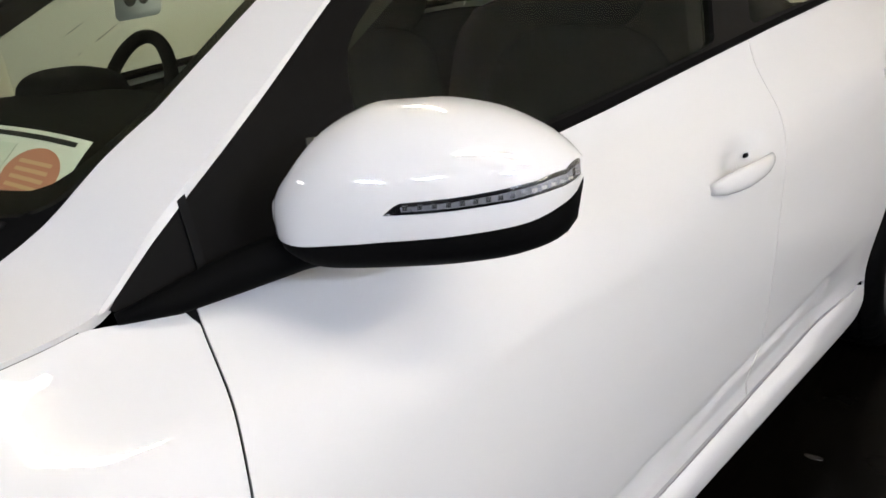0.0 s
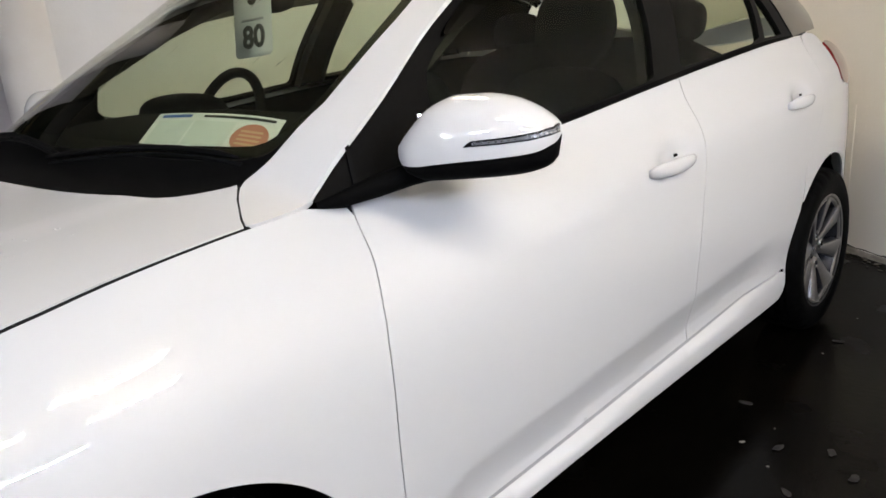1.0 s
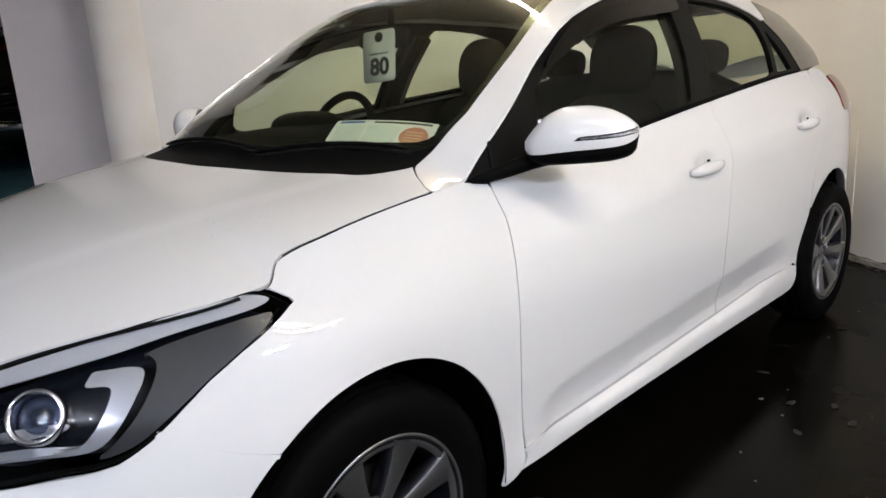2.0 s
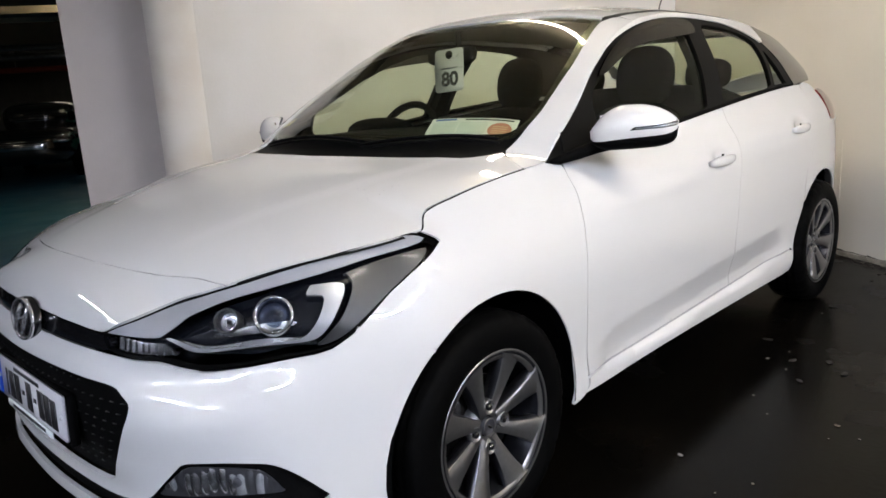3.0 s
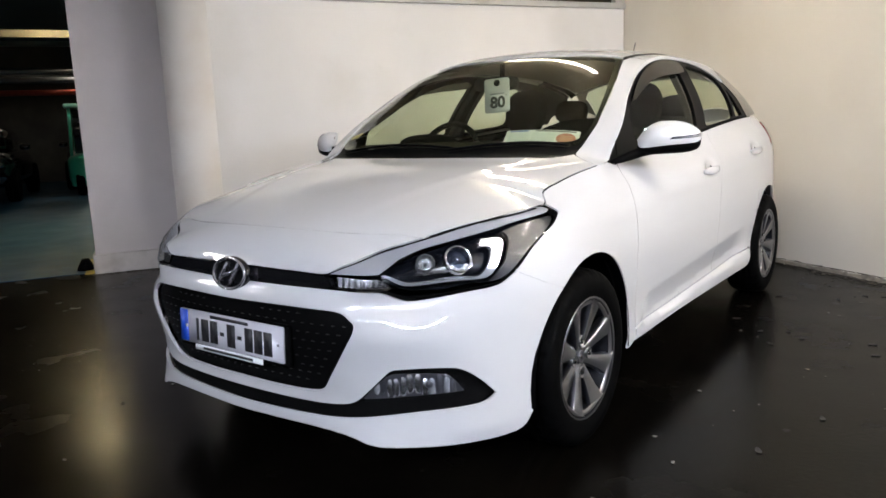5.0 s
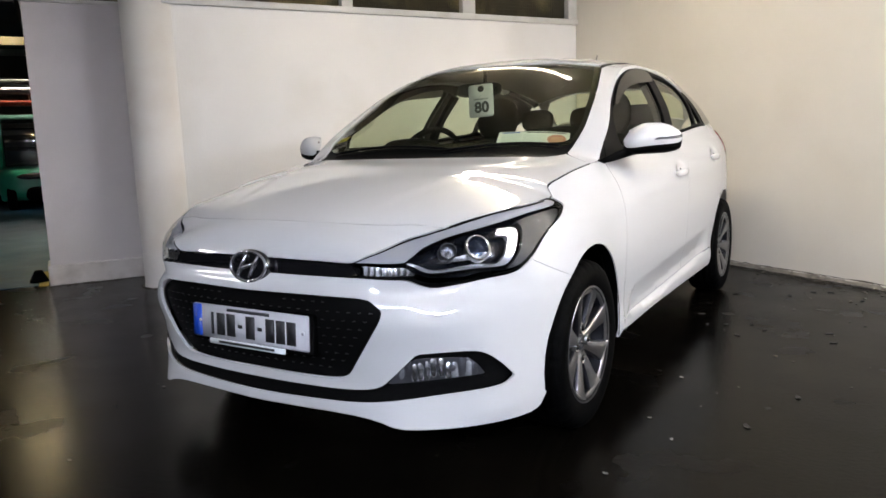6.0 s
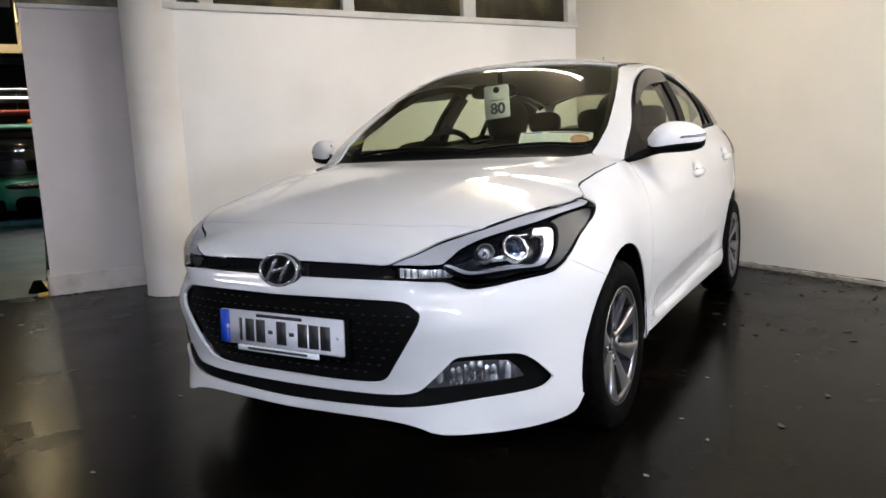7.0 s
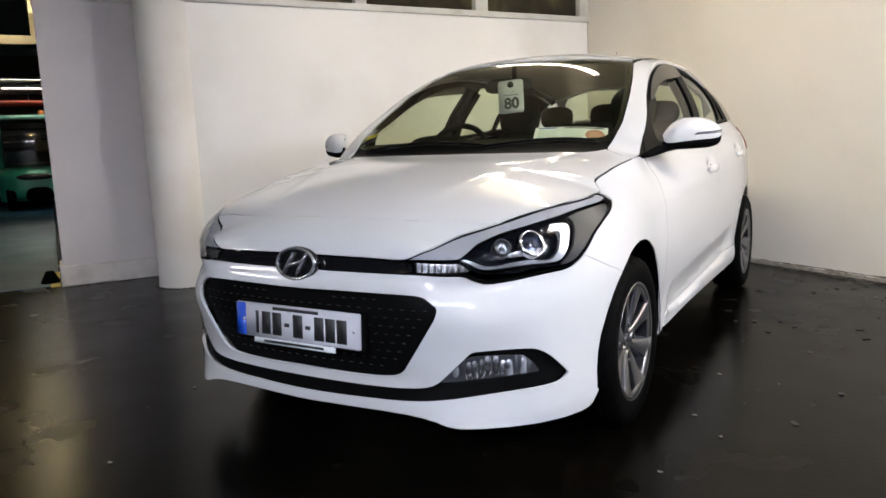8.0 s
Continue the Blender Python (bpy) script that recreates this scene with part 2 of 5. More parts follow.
def plate(outline, depth, m=Matrix(), bevel=0.0):
    """A flat piece: an outline in x, y with thickness depth below z = 0."""
    bm = bmesh.new()
    top = [bm.verts.new((x, y, 0)) for x, y in outline]
    f = bm.faces.new(top)
    r = bmesh.ops.extrude_face_region(bm, geom=[f])
    bmesh.ops.translate(bm, vec=(0, 0, -depth), verts=[v for v in r["geom"] if isinstance(v, bmesh.types.BMVert)])
    bmesh.ops.recalc_face_normals(bm, faces=bm.faces)
    if bevel:
        bmesh.ops.bevel(bm, geom=[e for e in bm.edges if all(abs(v.co.z) < 1e-6 for v in e.verts)], offset=bevel, segments=2, affect="EDGES", profile=.5)
    bmesh.ops.transform(bm, matrix=m, verts=bm.verts)
    return bm


def rounded(w, h, r, n=5):
    """A rectangle with round corners, centred."""
    out = []
    for cx, cy, a0 in ((w / 2 - r, h / 2 - r, 0), (-w / 2 + r, h / 2 - r, 90), (-w / 2 + r, -h / 2 + r, 180), (w / 2 - r, -h / 2 + r, 270)):
        out += [(cx + r * math.cos(radians(a0 + 90 * k / n)), cy + r * math.sin(radians(a0 + 90 * k / n))) for k in range(n + 1)]
    return out


def blob(rx, ry, rz, m=Matrix(), power=2.6, seg=24, rings=14):
    """A cushion shape: a superellipsoid."""
    bm = bmesh.new()
    bmesh.ops.create_uvsphere(bm, u_segments=seg, v_segments=rings, radius=1)
    for v in bm.verts:
        s = sum(abs(c)**power for c in v.co)**(-1 / power)
        v.co = v.co * s
        v.co = Vector((v.co.x * rx, v.co.y * ry, v.co.z * rz))
    bmesh.ops.transform(bm, matrix=m, verts=bm.verts)
    return bm


def arc(cu, cz, r, a0, a1, n=16):
    return [(cu + r * math.cos(radians(a0 + (a1 - a0) * k / n)), cz + r * math.sin(radians(a0 + (a1 - a0) * k / n))) for k in range(n + 1)]

# ---------------------------------------------------------------- body surface of the hatchback
# The car stands along y: front axle at y = 0, rear axle at y = 2.57, its near flank at +x.
WHEELBASE, WHEEL_R, HUB_Z = 2.57, 0.308, 0.308


def pchip(xs, ys):
    """A smooth curve through points that never overshoots; straight on beyond its ends."""
    xs, ys = np.array(xs, float), np.array(ys, float)
    h = np.diff(xs)
    s = np.diff(ys) / h
    d = np.zeros(len(xs))
    for i in range(1, len(xs) - 1):
        if s[i - 1] * s[i] > 0:
            w1, w2 = 2 * h[i] + h[i - 1], h[i] + 2 * h[i - 1]
            d[i] = (w1 + w2) / (w1 / s[i - 1] + w2 / s[i])
    d[0], d[-1] = s[0], s[-1]

    def f(x):
        x = np.asarray(x, float)
        i = np.clip(np.searchsorted(xs, x) - 1, 0, len(xs) - 2)
        t = (x - xs[i]) / h[i]
        c = np.clip(t, 0, 1)
        a = (2 * c**3 - 3 * c**2 + 1) * ys[i] + (c**3 - 2 * c**2 + c) * h[i] * d[i]
        b = (3 * c**2 - 2 * c**3) * ys[i + 1] + (c**3 - c**2) * h[i] * d[i + 1]
        return a + b + np.where(t < 0, t * h[i] * d[0], 0) + np.where(t > 1, (t - 1) * h[i] * d[-1], 0)
    return f


def spline(xs, ys):
    """A natural cubic spline."""
    xs, ys = np.array(xs, float), np.array(ys, float)
    n, h = len(xs), np.diff(xs)
    A, r = np.eye(n), np.zeros(n)
    for i in range(1, n - 1):
        A[i, i - 1:i + 2] = h[i - 1], 2 * (h[i - 1] + h[i]), h[i]
        r[i] = 6 * ((ys[i + 1] - ys[i]) / h[i] - (ys[i] - ys[i - 1]) / h[i - 1])
    m = np.linalg.solve(A, r)

    def f(x):
        x = np.asarray(x, float)
        i = np.clip(np.searchsorted(xs, x) - 1, 0, n - 2)
        a, b = (xs[i + 1] - x) / h[i], (x - xs[i]) / h[i]
        return a * ys[i] + b * ys[i + 1] + ((a**3 - a) * m[i] + (b**3 - b) * m[i + 1]) * h[i]**2 / 6
    return f


# plan outline: from the middle of the nose round the corner, along the flank, round the tail
PLAN = [(0, -.83), (.25, -.82), (.42, -.795), (.53, -.755), (.64, -.675), (.735, -.57), (.80, -.45), (.845, -.32), (.868, -.2), (.871, -.1),
        (.872, 0), (.868, .26), (.866, .44), (.866, .75), (.866, 1.2), (.866, 1.8), (.862, 2.3), (.850, 2.6), (.812, 2.9), (.75, 3.06), (.64, 3.17), (.4, 3.22), (0, 3.235)]
SILL = [(.17, .06), (.24, .024), (.29, .018), (.36, .022), (.5, .01)]
# sections: height and how far the skin lies inside the outline
SECTIONS = [
    [(.14, .07), (.19, .03), (.25, .025), (.33, .035), (.42, .012), (.52, 0), (.60, .008), (.635, .02), (.66, .04), (.715, .05)],
    [(.14, .07), (.19, .03), (.25, .025), (.33, .035), (.42, .012), (.52, 0), (.60, .008), (.635, .02), (.66, .04), (.712, .05)],
    [(.14, .065), (.19, .02), (.25, .022), (.33, .032), (.42, .014), (.52, 0), (.59, .008), (.63, .022), (.66, .038), (.70, .045)],
    [(.14, .06), (.19, .01), (.25, .02), (.33, .03), (.42, .02), (.52, 0), (.58, .01), (.62, .035), (.655, .031), (.69, .036), (.72, .055), (.748, .10)],
    [(.13, .06), (.18, .01), (.25, .015), (.34, .02), (.43, .018), (.52, .005), (.57, .02), (.62, .052), (.66, .038), (.70, .036), (.745, .058), (.782, .11)],
    [(.13, .05), (.18, .012), (.25, 0), (.34, 0), (.45, 0), (.52, .002), (.58, .015), (.64, .042), (.68, .032), (.72, .038), (.77, .066), (.812, .12)],
    [(.14, .04), (.19, .005), (.25, -.005), (.34, -.005), (.45, -.002), (.55, 0), (.62, .012), (.66, .019), (.70, .025), (.75, .048), (.79, .074), (.83, .115)],
    [(.15, .03), (.20, 0), (.34, -.008), (.5, -.008), (.6, -.004), (.68, .015), (.75, .045), (.80, .075), (.842, .105)],
    [(.15, .03), (.34, -.008), (.6, -.008), (.68, .005), (.75, .025), (.80, .048), (.835, .075), (.855, .1)],
    [(.15, .03), (.6, -.008), (.70, .002), (.77, .02), (.832, .065), (.891, .13)],
    [(.15, .03), (.6, -.006), (.70, 0), (.77, .014), (.84, .055), (.912, .125)],
    [(.17, .05), (.25, .02), (.5, .008), (.65, .004), (.75, .012), (.84, .042), (.90, .075), (.949, .103)],
    SILL + [(.65, .002), (.76, .012), (.848, .043), (.938, .1), (1.015, .115)],
    SILL + [(.65, 0), (.79, .006), (.87, .032), (.945, .08), (1.05, .116), (1.22, .180)],
    SILL + [(.66, 0), (.80, 0), (.86, .007), (.92, .032), (.975, .07), (1.15, .127), (1.39, .255)],
    SILL + [(.68, 0), (.82, 0), (.89, .008), (.95, .035), (1.005, .07), (1.2, .143), (1.41, .274)],
    SILL + [(.68, 0), (.84, 0), (.92, .008), (.98, .035), (1.03, .07), (1.2, .145), (1.38, .285)],
    SILL + [(.68, 0), (.86, .005), (.95, .02), (1.01, .05), (1.055, .08), (1.2, .16), (1.34, .285)],
    [(.2, .06), (.3, .02), (.5, 0), (.68, 0), (.86, .008), (.95, .025), (1.05, .08), (1.25, .25)],
    [(.2, .08), (.3, .02), (.5, 0), (.7, 0), (.86, .015), (.95, .04), (1.05, .10), (1.25, .24)],
    [(.2, .08), (.3, .02), (.5, 0), (.7, 0), (.86, .015), (.95, .04), (1.05, .10), (1.25, .24)],
    [(.2, .08), (.3, .02), (.5, 0), (.7, 0), (.86, .015), (.95, .04), (1.05, .10), (1.25, .24)],
    [(.2, .08), (.3, .02), (.5, 0), (.7, 0), (.86, .015), (.95, .04), (1.05, .10), (1.25, .24)],
]
_p = np.array(PLAN)
_len = np.concatenate([[0], np.cumsum(np.hypot(*np.diff(_p, axis=0).T))])
STATION = _len - _len[10]          # u runs along the outline; along the flank it equals y
U0, U9 = STATION[0], STATION[-1]
_g = np.concatenate([[2 * U0 - STATION[2], 2 * U0 - STATION[1]], STATION, [2 * U9 - STATION[-2]]])
PLAN_X = spline(_g, np.concatenate([[-_p[2, 0], -_p[1, 0]], _p[:, 0], [-_p[-2, 0]]]))
PLAN_Y = spline(_g, np.concatenate([[_p[2, 1], _p[1, 1]], _p[:, 1], [_p[-2, 1]]]))
_sec = [pchip(*zip(*s)) for s in SECTIONS]


def bump(v, a, b):
    """0 below a, 1 above b, smooth between."""
    t = np.clip((v - a) / (b - a), 0, 1)
    return t * t * (3 - 2 * t)


def inset(u, z):
    """How far the skin lies inside the plan outline."""
    u, z = np.asarray(u, float), np.asarray(z, float)
    i = np.clip(np.searchsorted(STATION, u) - 1, 0, len(STATION) - 2)
    t = np.clip((u - STATION[i]) / (STATION[i + 1] - STATION[i]), 0, 1)
    table = np.stack([f(z) for f in _sec])
    k = np.arange(len(u))
    n = len(STATION)
    j0, j1, j2, j3 = np.clip(i - 1, 0, n - 1), i, i + 1, np.clip(i + 2, 0, n - 1)
    h = STATION[j2] - STATION[j1]
    m1 = (table[j2, k] - table[j0, k]) / np.maximum(STATION[j2] - STATION[j0], 1e-6) * h
    m2 = (table[j3, k] - table[j1, k]) / np.maximum(STATION[j3] - STATION[j1], 1e-6) * h
    d = (2 * t**3 - 3 * t**2 + 1) * table[j1, k] + (t**3 - 2 * t**2 + t) * m1 + (3 * t**2 - 2 * t**3) * table[j2, k] + (t**3 - t**2) * m2
    # lower scallop of the doors, under a crease that climbs towards the tail
    crease = .427 + .049 * (u - .6) - .055 * (1 - bump(u, .44, .62))
    along = bump(u, .42, .60) * (1 - bump(u, 1.85, 2.14))
    t = np.clip((crease - z) / .105, 0, 1)
    tuck = np.where(t < .12, t * t / .24, t - .06)
    ledge = .298 + .0285 * (u - .445)
    return d + .022 * along * tuck * bump(z, ledge - .022, ledge + .002)


def skin(u, z):
    """Flank, nose and tail: u along the outline, z up. Mirrored past the middle of the nose."""
    u, z = np.asarray(u, float), np.asarray(z, float)
    side = np.where(u < U0, -1.0, 1.0)
    u = np.where(u < U0, 2 * U0 - u, u)
    e = 1e-3
    tx, ty = PLAN_X(u + e) - PLAN_X(u - e), PLAN_Y(u + e) - PLAN_Y(u - e)
    n = np.hypot(tx, ty)
    d = inset(u, z)
    return np.stack([side * (PLAN_X(u) - ty / n * d), PLAN_Y(u) + tx / n * d, z], -1)


# the upper edge of the flank: bonnet edge, windscreen pillar, roof rail
EDGE_Z = pchip([U0, -1.163, -1.02, -.95, -.874, -.738, -.596, -.46, -.322, -.21, -.15, -.105, 0, .26, .364, .44, .6, .75, .9, 1.05, 1.2, 1.5, 2.0, 2.5, 2.8, 2.95, 3.1, 3.3, U9],
               [.704, .703, .700, .729, .752, .783, .812, .83, .842, .852, .856, .888, .912, .949, .957, 1.015, 1.125, 1.22, 1.30, 1.352, 1.385, 1.41, 1.40, 1.345, 1.27, 1.16, 1.06, 1.03, 1.02])
_u = np.linspace(U0, U9, 900)
_e = skin(_u, EDGE_Z(_u))
_y = np.maximum.accumulate(_e[:, 1])
MID_Z = pchip([-.78, -.755, -.70, -.6, -.4, -.1, .2, .35, .6, .87, .96, 1.1, 1.5, 2.0, 2.5, 2.75, 2.95, 3.13, 3.2],
              [.704, .742, .79, .833, .889, .951, .996, 1.096, 1.255, 1.412, 1.439, 1.457, 1.478, 1.471, 1.435, 1.40, 1.26, 1.04, 1.02])


def edge_x(y):
    return np.interp(y, _y, _e[:, 0])


def edge_z(y):
    return np.interp(y, _y, _e[:, 2])


def lid(x, y):
    """Bonnet, windscreen and roof: height over the plan."""
    x, y = np.asarray(x, float), np.asarray(y, float)
    s = np.abs(x) / np.maximum(edge_x(y), .02)
    k = .164 * bump(y, -.5, .2)
    drop = MID_Z(y - k) - edge_z(y)
    power = 2.6 + 2.0 * bump(y, -.5, .1) * (1 - bump(y, .30, .55))
    z = MID_Z(y - k * np.minimum(s, 1.2)**2) - drop * np.minimum(s, 1.3)**power
    return np.stack([x, y, z], -1)


# ---------------------------------------------------------------- the bay and the aisle behind it
FLOOR = material("dark_sealed_concrete", (.0022, .0018, .0013), .24, spec=.062, grain=.4, scale=14, rough_var=.06, stain=(.0075, .0058, .0038), stain_scale=1.1, stain_amount=.4, bump_height=.0006, bump_scale=55)
BLUE_FLOOR = material("blue_floor_paint", (.004, .060, .125), .45, grain=.3, scale=7, rough_var=.05, stain=(.03, .05, .055), stain_scale=.9, stain_amount=.35, bump_height=.001, bump_scale=30)
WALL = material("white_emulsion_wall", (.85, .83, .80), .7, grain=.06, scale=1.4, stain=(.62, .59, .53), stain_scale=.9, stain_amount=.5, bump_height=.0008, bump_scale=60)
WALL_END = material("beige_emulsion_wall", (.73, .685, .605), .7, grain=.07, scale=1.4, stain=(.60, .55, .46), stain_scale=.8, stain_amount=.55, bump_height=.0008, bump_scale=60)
PIER = material("lilac_grey_wall_paint", (.63, .585, .575), .62, grain=.06, scale=2, stain=(.46, .42, .42), stain_scale=1.1, stain_amount=.5, bump_height=.0008, bump_scale=60)
SKIRT = material("grubby_skirting_paint", (.66, .615, .58), .6, grain=.12, scale=6, stain=(.30, .26, .22), stain_scale=3.5, stain_amount=.7, bump_height=.001, bump_scale=40)
COLUMN = material("cream_column_paint", (.76, .73, .69), .55, grain=.05, scale=2, stain=(.6, .5, .42), stain_scale=2.2, stain_amount=.35, bump_height=.0006, bump_scale=50)
CONCRETE = material("grey_concrete", (.24, .235, .22), .85, grain=.25, scale=6, stain=(.12, .115, .1), stain_scale=1.3, bump_height=.002, bump_scale=25)
SLAB = material("painted_ceiling_slab", (.50, .46, .37), .8, grain=.12, scale=3, stain=(.36, .33, .26), stain_scale=1.2, bump_height=.001, bump_scale=30)
FRAME_PAINT = material("white_gloss_frame", (.62, .61, .57), .4, grain=.08, scale=12, stain=(.3, .27, .2), stain_scale=6, stain_amount=.35)
# Gold patches in the colour stand for light behind the panes.
WIRED = material("dusty_wired_glass", (.10, .085, .05), .3, grain=.6, scale=5, stain=(.42, .33, .15), stain_scale=3, stain_amount=.8, coat=.3)
WIRE = material("wire_mesh", (.10, .085, .06), .5, metal=.6)
PLASTER = material("dirty_plaster", (.40, .36, .30), .85, grain=.5, scale=25, stain=(.05, .042, .03), stain_scale=6, stain_amount=.95, bump_height=.003, bump_scale=40)
GRIME = material("wall_foot_grime", (.10, .085, .065), .9, grain=.5, scale=30)
YELLOW = material("yellow_line_paint", (.55, .38, .02), .5, grain=.3, scale=20, stain=(.1, .08, .04), stain_scale=9)
PIPE_GREY = material("galvanised_pipe", (.35, .35, .33), .4, metal=.8, grain=.3, scale=20)
PIPE_RED = material("red_sprinkler_pipe", (.30, .045, .02), .45, grain=.25, scale=15)
TUBE_LIGHT = glowing("warm_white_diffuser", (1, .895, .73), 75)
TUBE_SIDE = glowing("side_white_diffuser", (1, .92, .82), 112)
TUBE_PIER = glowing("pier_white_diffuser", (1, .95, .95), 68)
# Three unseen cool sources, added to brighten the flank and the bumper.
FILL_FRONT = glowing("front_white_diffuser", (.76, .82, 1), 480)
FILL_COOL = glowing("cool_white_diffuser", (.74, .81, 1), 400)
FILL_NEAR = glowing("bluish_white_diffuser", (.78, .83, 1), 215)
TUBE_DIM = glowing("aisle_diffuser", (1, .9, .7), 4)
BATTEN = material("white_batten_case", (.7, .7, .68), .4, grain=.05)


def upright(a0, a1, b0, b1, z0, z1, bevel=.004):
    """A block in room axes."""
    bm = block(abs(a1 - a0), abs(b1 - b0), z1 - z0, (0, 0, 0), bevel)
    c = room((a0 + a1) / 2, (b0 + b1) / 2, (z0 + z1) / 2)
    bmesh.ops.transform(bm, matrix=pose(c.x, c.y, c.z, 0, 0, TURN_ROOM), verts=bm.verts)
    return bm


def structure(name, bm, mat, label, category):
    return tagged(part(name, bm, mat, smooth=False), label, category, kind="structure")


structure("floor", upright(-26, 16, -12, 26, -.2, 0, 0), FLOOR, "dark sealed concrete floor with a worn wet sheen", "floor")
structure("floor_painted", upright(-25.9, -.76, 4.80, 25.9, -.01, .004, 0), BLUE_FLOOR, "blue painted aisle floor, scuffed and shiny", "floor")
structure("ceiling", upright(-26, 16, -12, 26, CEIL, CEIL + .25, 0), SLAB, "low painted concrete ceiling slab", "ceiling")
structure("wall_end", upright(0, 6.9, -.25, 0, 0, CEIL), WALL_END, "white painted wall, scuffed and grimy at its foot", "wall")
# Unseen continuation, added in grey so the side windows mirror less white.
structure("wall_end_bare", upright(6.9, 15.8, -.25, -.01, 0, CEIL), CONCRETE, "unseen grey wall added beyond the painted one, dims window reflections", "wall")
WIN_Z = 2.12
structure("wall_windowed", upright(-.22, 0, 0, 3.95, 0, WIN_Z), WALL, "white painted wall under a strip of windows", "wall")
structure("wall_head", upright(-.22, 0, 0, 3.95, 2.78, CEIL), WALL, "white painted wall over the strip windows", "wall")
structure("wall_pier", upright(-1.05, -.69, 3.7, 4.76, 0, 2.21), PIER, "grey lilac painted wall that ends in the aisle", "wall")
structure("wall_pier_head", upright(-1.04, -.70, 3.7, 4.75, 2.24, CEIL), WIRED, "glazing over the short wall, gold backlight painted in", "window")
structure("baseboard", upright(-1.065, -.668, 3.69, 4.782, 0, .165, .010), SKIRT, "painted skirting round the foot of the short wall", "skirting")
structure("trim", upright(-1.07, -.665, 3.7, 4.77, 2.21, 2.24), FRAME_PAINT, "white sill over the short wall", "sill")
structure("wall_return", upright(-.9, -.1, 3.72, 3.95, 0, CEIL), WALL, "white wall return beside the round column", "wall")
c0 = room(-.17, 3.90)
bm = lathe([(.0, 0), (.218, 0), (.217, .01), (.214, .03), (.214, CEIL), (0, CEIL)], 64, Matrix.Translation(c0))
tagged(part("column", bm, COLUMN), "round cream painted concrete column, stained at its foot", "column", kind="structure")
# the outer shell of the car park
structure("wall_far_aisle", upright(-26.2, -26, -12, 26, 0, CEIL), CONCRETE, "grey concrete wall at the end of the aisle", "wall")
structure("wall_behind", upright(-26, 16, 26, 26.2, 0, CEIL), CONCRETE, "grey concrete wall across the car park", "wall")
structure("wall_side", upright(15.8, 16, -.2, 26, 0, CEIL), CONCRETE, "grey concrete side wall", "wall")
structure("wall_back_aisle", upright(-26, -.22, -12.2, -12, 0, CEIL), CONCRETE, "grey concrete back wall", "wall")
structure("wall_back_room", upright(-.22, 16, -12.2, -12, 0, CEIL), CONCRETE, "grey concrete back wall", "wall")

structure("trim", upright(1.813, 1.819, -.002, .003, 0, .72, 0), WALL_END, "thin upright joint strip on the end wall", "joint")
# strip windows: sill, head, jambs, wired panes
win = thing("window_1", "strip of wired-glass windows in white frames", "window", kind="structure")
part("window_sill", upright(-.23, .035, 0, 3.96, WIN_Z, WIN_Z + .05), FRAME_PAINT, win, "white painted ledge")
part("window_frame", upright(-.12, .01, 0, 3.95, 2.72, 2.78), FRAME_PAINT, win)
for b0, b1 in ((0, .10), (1.15, 1.28), (2.33, 2.43), (3.47, 3.57), (3.85, 3.95)):
    part("mullion", upright(-.12, .012, b0, b1, WIN_Z + .05, 2.72), FRAME_PAINT, win)
for b0, b1 in ((.10, 1.15), (1.28, 2.33), (2.43, 3.47), (3.57, 3.85)):
    ob = part("pane", upright(-.065, -.057, b0, b1, WIN_Z + .05, 2.72, 0), WIRED, win)
    bm = bmesh.new()
    n = int((b1 - b0) / .022)
    for i in range(n):
        c = room(-.05, b0 + (i + .5) * (b1 - b0) / n, 2.445)
        box(bm, .003, .003, .55, pose(*c, 0, 0, TURN_ROOM))
    for i in range(22):
        c = room(-.05, (b0 + b1) / 2, WIN_Z + .06 + i * .03)
        box(bm, .003, b1 - b0, .003, pose(*c, 0, 0, TURN_ROOM))
    part("wire_guard", bm, WIRE, win)

# dirt along the foot of the end wall
bm = bmesh.new()
rnd = random.Random(5)
for i in range(1100):
    a = rnd.uniform(.5, 6.9)
    s = rnd.uniform(.003, .014)
    c = room(a, rnd.expovariate(1 / .06) + .005, .003)
    b = bmesh.new()
    bmesh.ops.create_icosphere(b, subdivisions=1, radius=s)
    for v in b.verts:
        v.co *= rnd.uniform(.7, 1.3)
        v.co.z *= .2
    bmesh.ops.transform(b, matrix=pose(*c, 0, 0, rnd.uniform(0, 360)), verts=b.verts)
    join(bm, b)
tagged(part("dirt", bm, GRIME), "dark crumbly dirt swept against the wall foot", "dirt", kind="stuff")

# a broken, uneven strip of plaster along the foot of the end wall, cracked off above
def rough_strip(a0, a1, z0, z1, deep, seed, jag):
    r = random.Random(seed)
    bm, last, a = bmesh.new(), None, a0
    while a < a1:
        lo, hi, d = max(z0 + r.gauss(0, jag * .4), 0), z1 + r.gauss(0, jag), max(deep + r.gauss(0, deep * .35), .003)
        ring = [bm.verts.new(room(a, b, z)) for b, z in ((-.002, lo), (d, lo), (d, max(hi - .006, lo + .001)), (d * .5, max(hi, lo + .002)), (-.002, max(hi, lo + .002)))]
        if last:
            for k in range(5):
                bm.faces.new((last[k], ring[k], ring[(k + 1) % 5], last[(k + 1) % 5]))
        last = ring
        a += r.choice((.012, .02, .05, .12)) * r.uniform(.7, 1.3)
    bmesh.ops.recalc_face_normals(bm, faces=bm.faces)
    return bm


structure("baseboard", rough_strip(.05, 6.88, 0, .028, .007, 3, .006), PLASTER, "broken pale plaster strip along the wall foot", "skirting")
structure("trim", rough_strip(.4, 6.85, .031, .036, .0035, 8, .0035), GRIME, "dark crack over the plaster strip", "crack")

